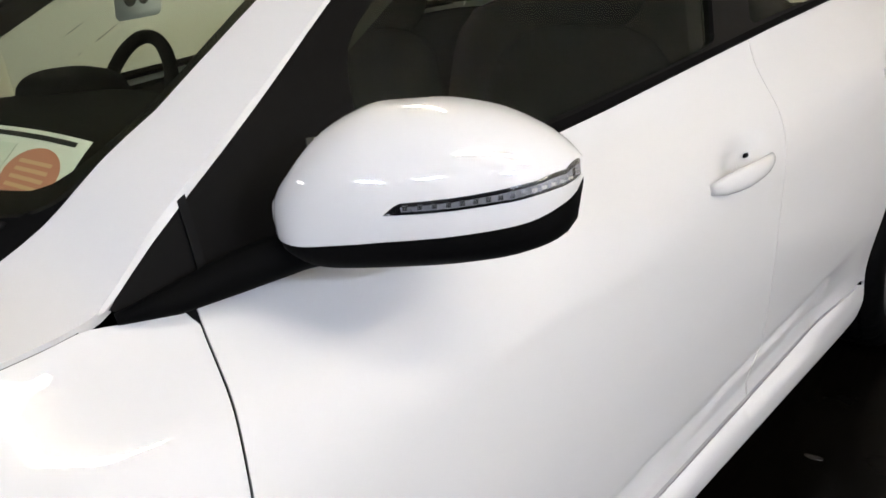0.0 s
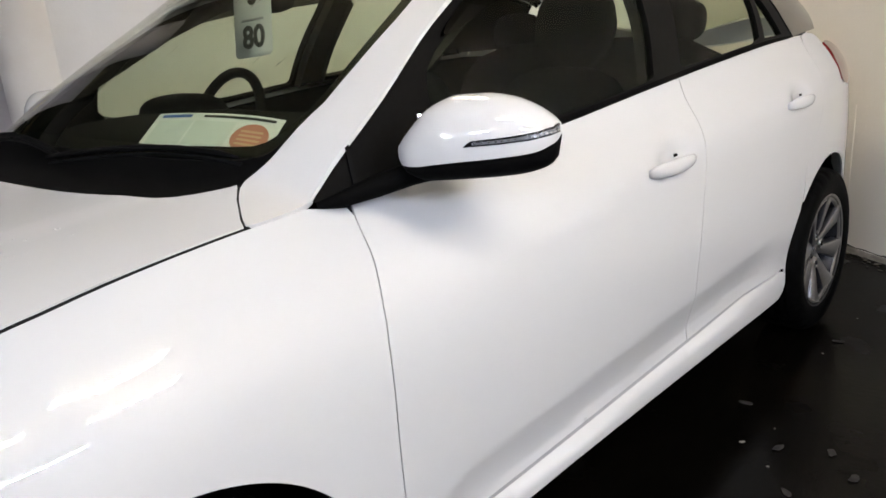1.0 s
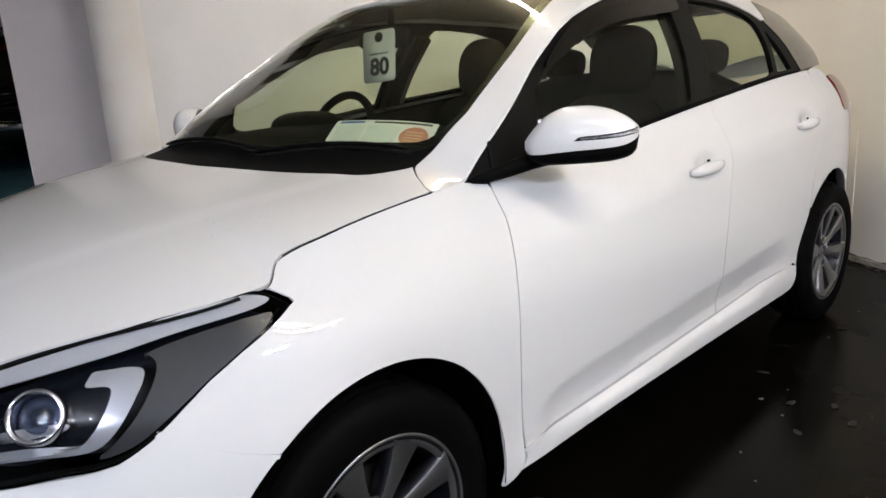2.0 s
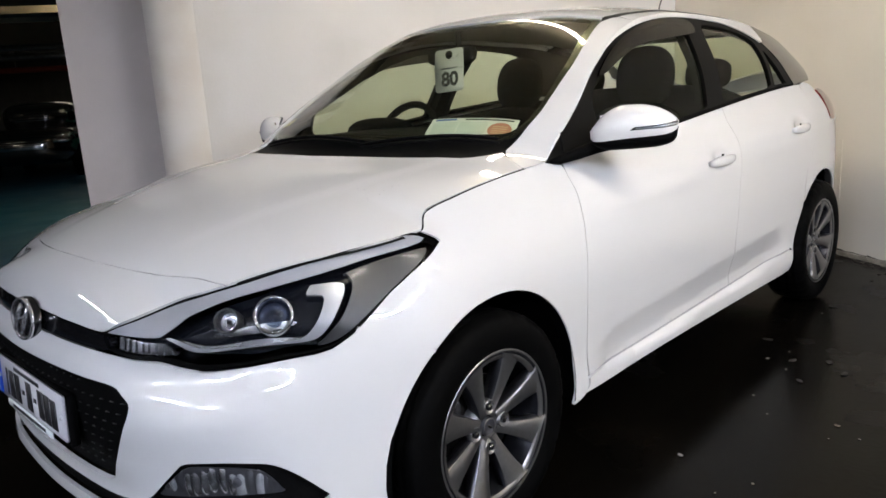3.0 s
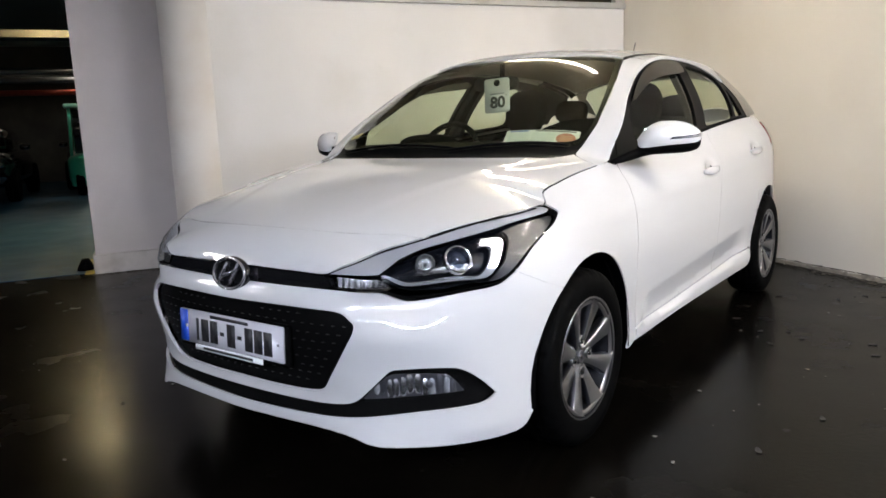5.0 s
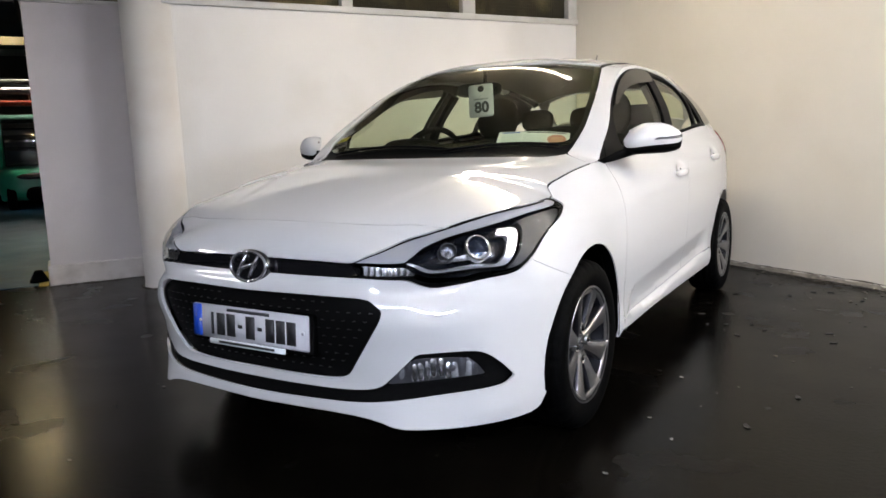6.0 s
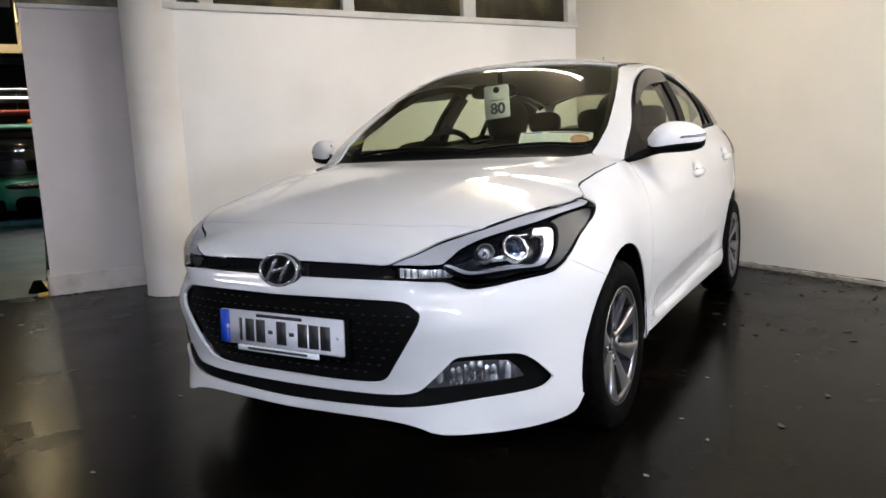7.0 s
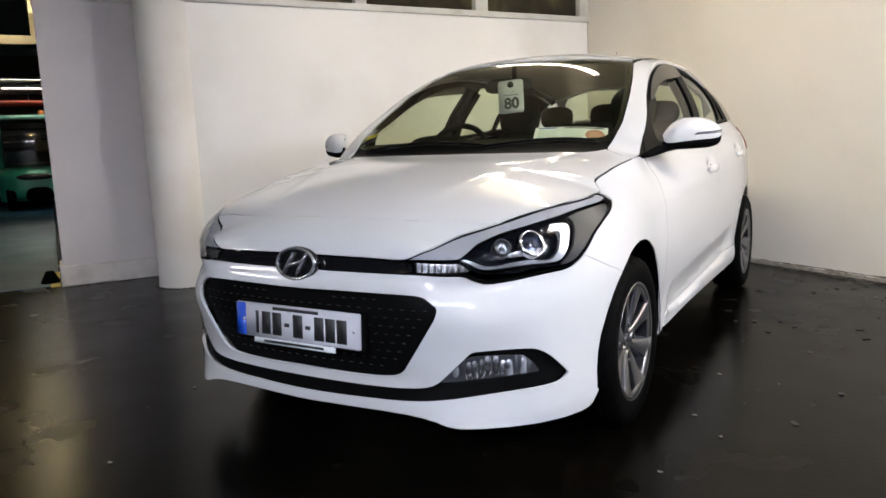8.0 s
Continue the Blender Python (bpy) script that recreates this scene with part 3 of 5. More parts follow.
# fluorescent battens under the slab; the cool, near and front ones are added fill
LIGHTS = [((-.35, 1.85), 0, 1.5, TUBE_LIGHT), ((2.45, .35), 90, 1.2, TUBE_SIDE), ((3.45, .85), 90, 1.2, TUBE_SIDE), ((5.4, .1), 90, 1.5, FILL_COOL), ((3.5, -3.3), 90, 1.5, FILL_NEAR), ((1.9, -5.0), 0, 1.5, FILL_FRONT), ((-3.3, -2.5), 0, 1.5, TUBE_PIER)]


def batten(at, turn, length, glow, label):
    t = thing("ceiling_light", label, "lamp", (at[0], at[1], CEIL), group="fluorescent battens")
    t.rotation_euler = (0, 0, radians(TURN_ROOM + turn))
    wide = .10 if glow in (FILL_COOL, FILL_NEAR, FILL_FRONT) else .06
    part("body", block(length + .06, wide * .6, .06, (0, 0, -.03), .006), BATTEN, t)
    part("diffuser", plate(rounded(length, wide, .02), .05, pose(0, 0, -.06)), glow, t)
    for s in (-1, 1):
        part("end_cap", block(.02, wide + .01, .05, (s * (length / 2 + .012), 0, -.085), .004), BATTEN, t)
    return t


for at, turn, length, glow in LIGHTS:
    batten(at, turn, length, glow, "white fluorescent batten on the ceiling slab, lit, some added as unseen fill")
p = room(-3.8, 5.1)
batten((p.x, p.y), 0, 1.5, glowing("amber_white_diffuser", (1, .80, .45), 165), "warm fluorescent batten over the aisle, lit")
p = room(-9.7, 4.6)
batten((p.x, p.y), 90, 1.5, glowing("machine_bay_diffuser", (1, .95, .85), 60), "fluorescent batten over the green machine, lit")
for a, b in ((-7, 10), (-13.5, 7), (-16, 3), (-3, 9.5), (6, 12)):
    p = room(a, b)
    batten((p.x, p.y), 90, 1.5, TUBE_DIM, "warm fluorescent batten over the aisle, lit")


# ---------------------------------------------------------------- the hatchback
car = thing("car", "clean white five-door hatchback parked on the dark concrete floor", "car")
FLANK = (False, True)
G = .365                                   # wheel-arch radius


def edge_line(u0, u1, n, dz=0.0):
    return [(u, float(EDGE_Z(u)) + dz) for u in np.linspace(u0, u1, n)]


def rim_line(y0, y1, n, dx=0.0):
    return [(float(edge_x(y)) + dx, y) for y in np.linspace(y0, y1, n)]


def both(half):
    """A whole outline from its half at x >= 0, which runs from the front middle to the rear middle."""
    return half + [(-x, y) for x, y in reversed(half) if abs(x) > 1e-6]


def ribbon(line, w):
    """A strip of half-width w along a line."""
    p = np.array(line, float)
    t = np.gradient(p, axis=0)
    n = np.stack([-t[:, 1], t[:, 0]], -1)
    n /= np.maximum(np.linalg.norm(n, axis=1, keepdims=True), 1e-9)
    return list(p + n * w) + list((p - n * w)[::-1])


# ---- outlines on the flank (u, z)
LAMP = [(-1.018, .699), (-1.018, .699), (-.95, .727), (-.85, .757), (-.635, .804), (-.37, .840), (-.20, .856), (-.165, .853), (-.128, .824), (-.128, .824), (-.279, .755), (-.379, .696),
        (-.43, .665), (-.47, .652), (-.57, .643), (-.67, .631), (-.745, .624), (-.785, .634), (-.826, .654), (-.86, .659), (-.99, .662), (-1.01, .68)]
GRILLE_HALF = [(U0, .604), (-1.20, .607), (-1.028, .605), (-.955, .600), (-.93, .582), (-.904, .561), (-.953, .48), (-1.016, .386), (-1.04, .357), (-1.085, .343), (-1.26, .340), (U0, .343)]
FOG_HALF = [(U0, .308), (-1.15, .308), (-1.0, .312), (-.93, .322), (-.88, .365), (-.81, .428), (-.81, .428), (-.641, .430), (-.60, .42), (-.555, .389), (-.498, .332), (-.498, .332), (-.53, .311), (-.60, .308), (-.764, .298), (-.976, .277), (-1.152, .272), (U0, .266)]


def whole(half):
    return half + [(2 * U0 - u, z) for u, z in reversed(half[1:-1])]


SEAM = [(-.400, .681), (-.400, .681), (-.30, .634), (-.254, .6165), (-.2171, .6014)]
ARCH_F = arc(0, HUB_Z, G, 126.5, 190, 14)
BAR_TOP, BAR_LOW = .700, .660
bumper_half = ([(U0, .661), (-1.2, .661), (-1.0, .661)] + [(-.86, .655), (-.826, .65), (-.785, .63), (-.745, .620), (-.67, .627), (-.57, .639), (-.47, .648), (-.425, .668)]
               + SEAM + ARCH_F + [(-.37, .230), (-.39, .200), (-.44, .186), (-.60, .188), (-.78, .194), (-.88, .200), (-.945, .223), (-1.05, .236), (-1.26, .235), (U0, .232)])
panel("front_bumper", skin, chaikin(whole(bumper_half), 1), PAINT, car, holes=[chaikin(whole(GRILLE_HALF), 2), chaikin(whole(FOG_HALF), 2)], sharp=True, depth=.012, res=.022, label="white painted bumper")
# grille: recessed black mesh with small dashes
grille = panel("grille", skin, whole(GRILLE_HALF), BLACK, car, off=-.022, depth=.01, gap=-.006, res=.04, label="black honeycomb grille")
lower = panel("lower_intake", skin, whole(FOG_HALF), BLACK, car, off=-.024, depth=.01, gap=-.006, res=.03, label="black lower intake with fog lamp bezels")
SLOT = material("grille_slot_edge", (.008, .008, .009), .4)
k = 0
for row in range(9):
    for col in range(-13, 14):
        u = U0 + (col + .5 * (row % 2)) * .037
        z = .366 + row * .0275
        loop = np.array(shrink(chaikin(whole(GRILLE_HALF), 2), .02))
        if not inside([loop], np.array([[u, z]]))[0] or (abs(u - U0) < .27 and .41 < z < .55):
            continue
        one = np.ones(1)
        P, N = skin(one * u, one * z)[0], sheet_normals(skin, one * u, one * z)[0]
        T = Vector(skin(one * (u + .01), one * z)[0] - P).normalized()
        if not k:
            slot_bm = block(.012, .003, .0024, (0, 0, 0), .0008)
            ob = part("grille_slot", slot_bm, SLOT, grille)
            slot_mesh = ob.data
        else:
            ob = new("grille_slot", slot_mesh)
            ob.parent = grille
        Nn = Vector(N)
        m = Matrix((T, Nn, T.cross(Nn))).transposed().to_4x4()
        m.translation = Vector(P) - Nn * .02
        ob.matrix_basis = m
        k += 1

# nose bar between the lamps, and the round badge
bar = [(U0, BAR_LOW + .001), (-1.2, BAR_LOW + .001), (-1.0, BAR_LOW + .001), (-.99, .68), (-1.012, .697), (-1.2, .702), (U0, .703)]
panel("nose_bar", skin, whole(bar), GLOSS_BLACK, car, off=-.006, depth=.02, gap=0, label="gloss black bar")
badge_m = pose(0, -.800, .678, 80, 0, 0)
badge = part("badge", lathe([(0, .002), (.060, .002), (.0665, .001), (.069, -.004), (.069, -.014)], 48, badge_m @ Matrix.Diagonal((1.24, .80, 1, 1))), GLOSS_BLACK, car, "oval chrome badge on a black field")
oval = [badge_m @ Vector((.0765 * math.cos(a), .0485 * math.sin(a), .004)) for a in np.linspace(0, 2 * math.pi, 57)[:-1]]
part("badge_ring", tube(oval, .0052, 10, True), BADGE_CHROME, badge)
for x in (-.027, .027):
    part("badge_mark", tube([badge_m @ Vector((x + d, e, .006)) for d, e in ((-.019, -.036), (-.008, -.014), (.006, .012), (.019, .035))], [.0048, .0062, .0062, .0048], 10), BADGE_CHROME, badge)
part("badge_mark", tube([badge_m @ Vector((d, e, .006)) for d, e in ((-.040, -.014), (-.014, -.004), (.014, .004), (.040, .014))], [.003, .0055, .0055, .003], 10), BADGE_CHROME, badge)

# number plate with plain bars
plate_m = pose(.004, -.826, .486, 87, 0, 0)
np_ob = part("number_plate", plate(rounded(.512, .112, .006), .006, plate_m), PLATE_WHITE, car, "white number plate with black bars and a blue band")
part("blue_band", plate(rounded(.042, .108, .004), .002, plate_m @ pose(-.237, 0, .0015)), PLATE_BLUE, np_ob)
for x, w in ((-.155, .012), (-.115, .04), (-.068, .04), (-.026, .02), (.02, .042), (.062, .02), (.107, .04), (.152, .04), (.197, .04)):
    part("bar", box(bmesh.new(), w * .95 if w > .03 else w, .074 if w != .02 else .012, .0015, plate_m @ pose(x - .01, -.006, .001)), INK, np_ob)
part("small_bar", box(bmesh.new(), .19, .010, .0015, plate_m @ pose(0, .044, .001)), INK, np_ob)
for x in (-.222, .235):
    part("screw_cap", cyl(bmesh.new(), .006, .005, .004, plate_m @ pose(x, 0, .002)), PLATE_WHITE, np_ob)
surround = part("plate_surround", plate(rounded(.535, .128, .01), .02, plate_m @ pose(0, -.004, -.006)), SATIN_BLACK, car)
part("plate_strip", plate(rounded(.34, .018, .003), .003, plate_m @ pose(-.01, -.066, .002)), PAPER, surround, "white dealer strip with a black bar")
part("bar", box(bmesh.new(), .25, .008, .001, plate_m @ pose(-.01, -.066, .0027)), INK, surround)

# ---- lid panels (x, y)
SHUT = [(0, -.660), (.15, -.657), (.287, -.640), (.42, -.612), (.513, -.580), (.56, -.572), (.602, -.560)]
nose_half = [(0, -.779)] + rim_line(-.776, -.565, 24, -.001) + list(reversed(SHUT))
panel("nose_panel", lid, chaikin(both(nose_half), 1), PAINT, car, sharp=True, res=.02, depth=.008, gap=.0012)
rear_y = spline([0, .25, .43, .55, .61, .642], [.128, .145, .177, .225, .274, .330])
REAR_EDGE = [(x, float(rear_y(x))) for x in (.642, .634, .624, .61, .59, .565, .53, .48, .43, .37, .31, .25, .19, .13, .065, 0)]


def bonnet_creases(x, y):
    """Two soft ribs that run from the windscreen corners towards the badge."""
    c = .30 + .22 * bump(y, -.7, .25)
    d = np.abs(x) - c
    return .0035 * (1 - bump(d, -.02, .05)) * bump(y, -.66, -.35)


bonnet_half = SHUT + rim_line(-.552, -.19, 18, -.001) + rim_line(-.18, -.10, 9, -.001) + rim_line(-.09, .262, 14, -.003) + [(.742, .270), (.715, .285), (.68, .304)] + REAR_EDGE
panel("bonnet", lid, both(bonnet_half), PAINT, car, sharp=True, res=.02, depth=.008, gap=.0012, dish=bonnet_creases, label="white bonnet with two soft creases")
GLASS_LOW = [(0, .258), (.25, .272), (.43, .304), (.56, .346), (.634, .388)]
GLASS_SIDE = [(.653, .44), (.653, .52), (.618, .76), (.552, 1.02)]
GLASS_TOP = [(.535, 1.045), (.45, .985), (.3, .915), (.15, .878), (0, .868)]
cowl_half = [(0, .143)] + list(reversed(REAR_EDGE))[1:] + [(.648, .39), (.648, .43)] + list(reversed(GLASS_LOW))[1:]
panel("cowl", lid, chaikin(both(cowl_half), 1), BLACK, car, off=-.008, sharp=True, depth=.02, gap=0, label="black scuttle panel under the windscreen")
screen_half = GLASS_LOW + GLASS_SIDE + GLASS_TOP
screen_out = chaikin(both(screen_half), 2)
ws = panel("windscreen", lid, screen_out, SCREEN, car, off=-.004, sharp=True, depth=0, gap=.002, label="raked windscreen")
band = [(0, .283), (.25, .298), (.42, .328), (.54, .368), (.628, .408), (.640, .50), (.592, .76), (.535, .98), (.51, 1.015), (.44, .965), (.3, .893), (.15, .858), (0, .848)]
panel("screen_border", lid, screen_out, GLOSS_BLACK, ws, holes=[chaikin(both(band), 2)], off=-.0075, sharp=True, depth=0, gap=.001, label="black glass border")
pillar_half = rim_line(.266, .36, 5, -.001) + rim_line(.38, 1.12, 24, 0) + [(.556, 1.10), (.556, 1.03)] + list(reversed([(x + .004, y) for x, y in GLASS_SIDE])) + [(.650, .395), (.644, .365), (.644, .3335), (.680, .3055), (.7155, .2865), (.7425, .2715)]
for mir in FLANK:
    panel("windscreen_pillar", lid, chaikin(pillar_half, 1), PAINT, car, sharp=True, res=.02, depth=.012, gap=.0003, mirror=mir)
    rail_top = rim_line(1.12, 2.30, 40, -.001) + [(.56, 2.30), (.556, 1.12)]
    panel("rear_fin", lid, rim_line(2.305, 2.76, 12, -.001) + [(.50, 2.76), (.56, 2.305)], FIN, car, sharp=True, depth=.01, gap=.0005, mirror=mir, label="dark grey spoiler fin")
    panel("roof_rail", lid, rail_top, PAINT, car, sharp=True, res=.03, depth=.012, gap=.0005, mirror=mir)
    panel("roof_ditch", lid, [(.540, 1.045), (.562, 1.00), (.563, 2.73), (.544, 2.73)], SEAL_AND_SHADE, car, off=.0015, sharp=True, depth=.004, gap=0, mirror=mir)
roof_half = [(0, .872), (.15, .882), (.3, .919), (.45, .990), (.535, 1.052), (.542, 1.12), (.545, 2.0), (.535, 2.74), (0, 2.78)]
panel("roof", lid, both(roof_half), PAINT, car, sharp=True, res=.035, depth=.012, gap=.001)
hatch_half = [(0, 2.785), (.54, 2.745), (.56, 2.95), (.45, 3.10), (0, 3.14)]
panel("tailgate", lid, both(hatch_half), PAINT, car, holes=[both([(0, 2.83), (.46, 2.805), (.505, 2.86), (.49, 3.02), (0, 3.08)])], sharp=True, res=.04, depth=.012)
rear_glass = [(0, 2.82), (.47, 2.795), (.515, 2.86), (.50, 3.03), (0, 3.09)]
panel("rear_window", lid, both(rear_glass), GLASS, car, off=.004, sharp=True, depth=0)
panel("spoiler", lid, both([(0, 2.66), (.50, 2.64), (.54, 2.74), (.50, 2.80), (0, 2.83)]), PAINT, car, off=.012, depth=.02)
aerial = part("aerial", tube([(0, 2.45, 1.43), (0, 2.47, 1.47), (0, 2.55, 1.60)], [.011, .004, .003], 8), BLACK, car)

# ---- flank panels (u, z)
DOOR_GAP = [(.452, .938), (.447, .884), (.441, .850), (.424, .77), (.418, .64), (.425, .50), (.436, .40), (.440, .30)]
MID_GAP = [(1.522, 1.034), (1.512, .90), (1.500, .75), (1.492, .6), (1.496, .46), (1.512, .3295)]
REAR_GAP = [(2.44, 1.088), (2.452, .98), (2.43, .86), (2.36, .76), (2.285, .688)]
BELT = [(.452, .943), (.60, .962), (.80, .977), (1.0, .990), (1.24, 1.013), (1.52, 1.037)]
BELT_R = [(1.525, 1.037), (1.87, 1.063), (2.15, 1.082), (2.44, 1.092)]
OPEN_TOP = [(2.375, 1.092), (2.33, 1.155), (2.285, 1.235), (2.235, 1.295), (2.14, 1.338), (1.95, 1.374), (1.75, 1.389), (1.56, 1.395), (1.40, 1.392), (1.23, 1.376), (1.08, 1.348), (.90, 1.294), (.75, 1.213), (.66, 1.160), (.56, 1.092), (.45, 1.014), (.385, .961)]
fender = (edge_line(-.158, -.10, 8, -.001) + edge_line(-.09, .36, 20, -.0018) + [(.372, .953), (.41, .944)] + DOOR_GAP + [(.438, .262), (.415, .238), (.352, .234)] + arc(0, HUB_Z, G, -6, 126.5, 30)
          + list(reversed(SEAM)) + [(-.385, .693), (-.279, .759), (-.135, .823), (-.119, .829), (-.150, .850)])
ARCH_R = arc(2.57, HUB_Z, G, 104 + 38, 180, 10)
door_f = BELT[:1] * 2 + BELT[1:] + MID_GAP[:1] * 2 + MID_GAP[1:] + MID_GAP[-1:] + [(1.3, .3235), (1.0, .3155), (.7, .3085), (.445, .3045), (.445, .3045)] + list(reversed(DOOR_GAP))[1:-1]
door_r = BELT_R + REAR_GAP + ARCH_R + [(2.195, .352), (2.05, .347)] + [(1.8, .338), (1.516, .3295), (1.516, .3295)] + [(u + .001, z) for u, z in reversed(MID_GAP)][1:]
ARCH_R2 = arc(2.57, HUB_Z, G, 139, -10, 34)
quarter = [(2.445, 1.088), (2.52, 1.10), (2.62, 1.09), (2.66, 1.06), (2.68, .98), (2.69, .93), (2.74, .897), (2.86, .90), (3.02, .88), (3.05, .62), (3.03, .22)] + list(reversed(ARCH_R2)) + list(reversed(REAR_GAP))[:-1]
sill = [(.445, .3005), (.445, .3005), (.7, .3045), (1.0, .3115), (1.3, .3195), (1.52, .3255), (1.8, .3345), (2.05, .3435), (2.18, .3485), (2.20, .30), (2.17, .250), (2.12, .243), (1.8, .250), (1.2, .258), (.8, .260), (.42, .250), (.442, .268)]
side_frame = edge_line(.372, 2.29, 60, 0) + [(2.285, 1.302)] + OPEN_TOP[3:]
REAR_FIN = [(2.237, 1.297), (2.288, 1.304)] + edge_line(2.294, 2.76, 12, 0) + [(2.77, 1.18), (2.66, 1.105), (2.52, 1.10)] + OPEN_TOP[:3]
TAIL = [(2.66, 1.06), (2.74, 1.062), (2.86, 1.03), (2.90, .95), (2.84, .905), (2.74, .90), (2.69, .93), (2.68, .98), (2.70, 1.03)]
W_F = [(.665, .984), (1.0, 1.008), (1.24, 1.028), (1.41, 1.045), (1.41, 1.045), (1.46, 1.2), (1.51, 1.335), (1.50, 1.360), (1.42, 1.372), (1.24, 1.356), (1.08, 1.328), (.9, 1.266), (.71, 1.152), (.67, 1.11)]
W_R = [(1.555, 1.059), (1.555, 1.059), (1.87, 1.080), (2.09, 1.095), (2.10, 1.12), (2.125, 1.22), (2.145, 1.285), (2.12, 1.312), (2.04, 1.340), (1.9, 1.357), (1.69, 1.370), (1.65, 1.36), (1.60, 1.2)]
W_Q = [(2.135, 1.102), (2.135, 1.102), (2.285, 1.106), (2.285, 1.106), (2.225, 1.20), (2.19, 1.262), (2.172, 1.25)]
opening = [(.39, .957), (.452, .945)] + BELT[1:-1] + BELT_R[:3] + [(2.36, 1.089)] + OPEN_TOP


def scoop(u0, z0):
    """The hollow behind a door handle."""
    return lambda u, z: -.017 * np.exp(-(((u - u0) / .068)**2 + ((z - z0) / .030)**2)**1.3)


for mir in FLANK:
    panel("front_wing", skin, chaikin(fender, 1), PAINT, car, sharp=True, gap=.0016, res=.02, depth=.005, mirror=mir)
    fd = panel("front_door", skin, chaikin(door_f, 1), PAINT, car, sharp=True, dish=scoop(1.345, .868), gap=.0010, res=.014, depth=.005, mirror=mir)
    rd = panel("rear_door", skin, chaikin(door_r, 1), PAINT, car, sharp=True, dish=scoop(2.20, .916), gap=.0004, res=.014, depth=.005, mirror=mir)
    panel("rear_quarter", skin, chaikin(quarter, 1), PAINT, car, sharp=True, gap=.0004, res=.025, depth=.005, mirror=mir)
    panel("sill", skin, chaikin(sill, 1), PAINT, car, sharp=True, res=.02, depth=.03, off=.003, mirror=mir)
    panel("side_frame", skin, chaikin(side_frame, 1), PAINT, car, sharp=True, res=.02, depth=.012, gap=.0001, mirror=mir)
    panel("rear_fin", skin, REAR_FIN, FIN, car, sharp=True, depth=.01, gap=.001, mirror=mir, label="dark grey spoiler fin")
    fr = panel("window_surround", skin, chaikin(opening, 1), SAIL, car, holes=[chaikin(W_F, 2), chaikin(W_R, 2), chaikin(W_Q, 1)], sharp=True, off=-.004, res=.03, depth=.02, gap=0, mirror=mir, label="black window frame and sail panel")
    for w in (W_F, W_R, W_Q):
        panel("side_window", skin, w, GLASS, fr, off=-.012, depth=0, gap=-.006, mirror=mir)
    panel("tail_lamp", skin, TAIL, TAIL_RED, car, off=.004, depth=.02, mirror=mir, label="red tail lamp")
    visor = [(.76, 1.175), (.95, 1.250), (1.12, 1.287), (1.35, 1.306), (1.52, 1.318), (1.555, 1.34), (1.54, 1.378), (1.40, 1.384), (1.23, 1.370), (1.08, 1.342), (.90, 1.285), (.73, 1.185)]
    panel("wind_deflector", skin, visor, SMOKED, fd, off=.012, depth=.012, mirror=mir, label="smoked acrylic wind deflector")
    panel("belt_strip", skin, BELT[1:] + BELT_R[1:3] + [(2.365, 1.089), (2.365, 1.098), (2.15, 1.094), (1.87, 1.077), (1.52, 1.050), (1.24, 1.026), (1.0, 1.004), (.8, .990), (.62, .974)], SATIN_BLACK, car, off=.001, depth=.008, mirror=mir, sharp=True)
    # arch liners, in the near-black that stands for shade
    for cy in (0, WHEELBASE):
        s = -1 if mir else 1
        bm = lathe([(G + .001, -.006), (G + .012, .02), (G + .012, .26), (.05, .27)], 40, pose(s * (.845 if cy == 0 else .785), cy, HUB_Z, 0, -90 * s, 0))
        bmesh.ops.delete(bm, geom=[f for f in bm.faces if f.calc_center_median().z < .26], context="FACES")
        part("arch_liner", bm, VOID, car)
for mir in FLANK:
    # Dark sheet behind the panels, painted as the shade seen through their gaps.
    body = [(-.10, .87)] + edge_line(-.08, .36, 10, -.012) + [(.45, .938)] + BELT[1:] + BELT_R[1:] + [(2.6, 1.07), (2.9, 1.0), (3.02, .9), (3.02, .25)] + list(reversed(ARCH_R2)) + [(2.19, .27), (1.2, .26), (.45, .27)] + arc(0, HUB_Z, G, -8, 120, 24) + [(-.30, .60), (-.37, .68), (-.2, .78)]
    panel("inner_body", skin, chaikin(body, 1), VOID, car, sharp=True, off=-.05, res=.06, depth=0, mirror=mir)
    # Strips behind the gaps; black and grey fills paint shade, white ones the flange.
    for line, w, fill in ((DOOR_GAP, .012, SEAL_AND_SHADE), (MID_GAP, .012, PAINT), (REAR_GAP, .012, PAINT), (SEAM[1:], .010, PAINT), (edge_line(-.09, .36, 14, -.006), .008, SEAL_AND_SHADE), ([(.45, .3025), (.7, .3065), (1.0, .3135), (1.3, .3215), (1.52, .3275), (1.8, .3365), (2.186, .350)], .012, SILL_SHADE)):
        panel("gap_seal", skin, ribbon(line, w), fill, car, off=-.009 if line[0][1] < .4 else -.0055 if fill is SEAL_AND_SHADE else -.003, sharp=True, depth=0, gap=0, mirror=mir)
    panel("gap_seal", lid, ribbon([(.757, .264), (.742, .272), (.715, .287), (.68, .306), (.642, .338)], .009), SEAL_AND_SHADE, car, off=-.005, sharp=True, depth=0, gap=0, mirror=mir)
    panel("gap_seal", lid, ribbon(rim_line(-.545, -.20, 10, -.002) , .010), SEAL_AND_SHADE, car, off=-.005, sharp=True, depth=0, gap=0, mirror=mir)
# Dark ribbon and sheet under the bonnet paint the shade in its shut lines.
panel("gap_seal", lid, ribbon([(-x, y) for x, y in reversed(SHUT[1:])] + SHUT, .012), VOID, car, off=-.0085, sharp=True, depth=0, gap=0)
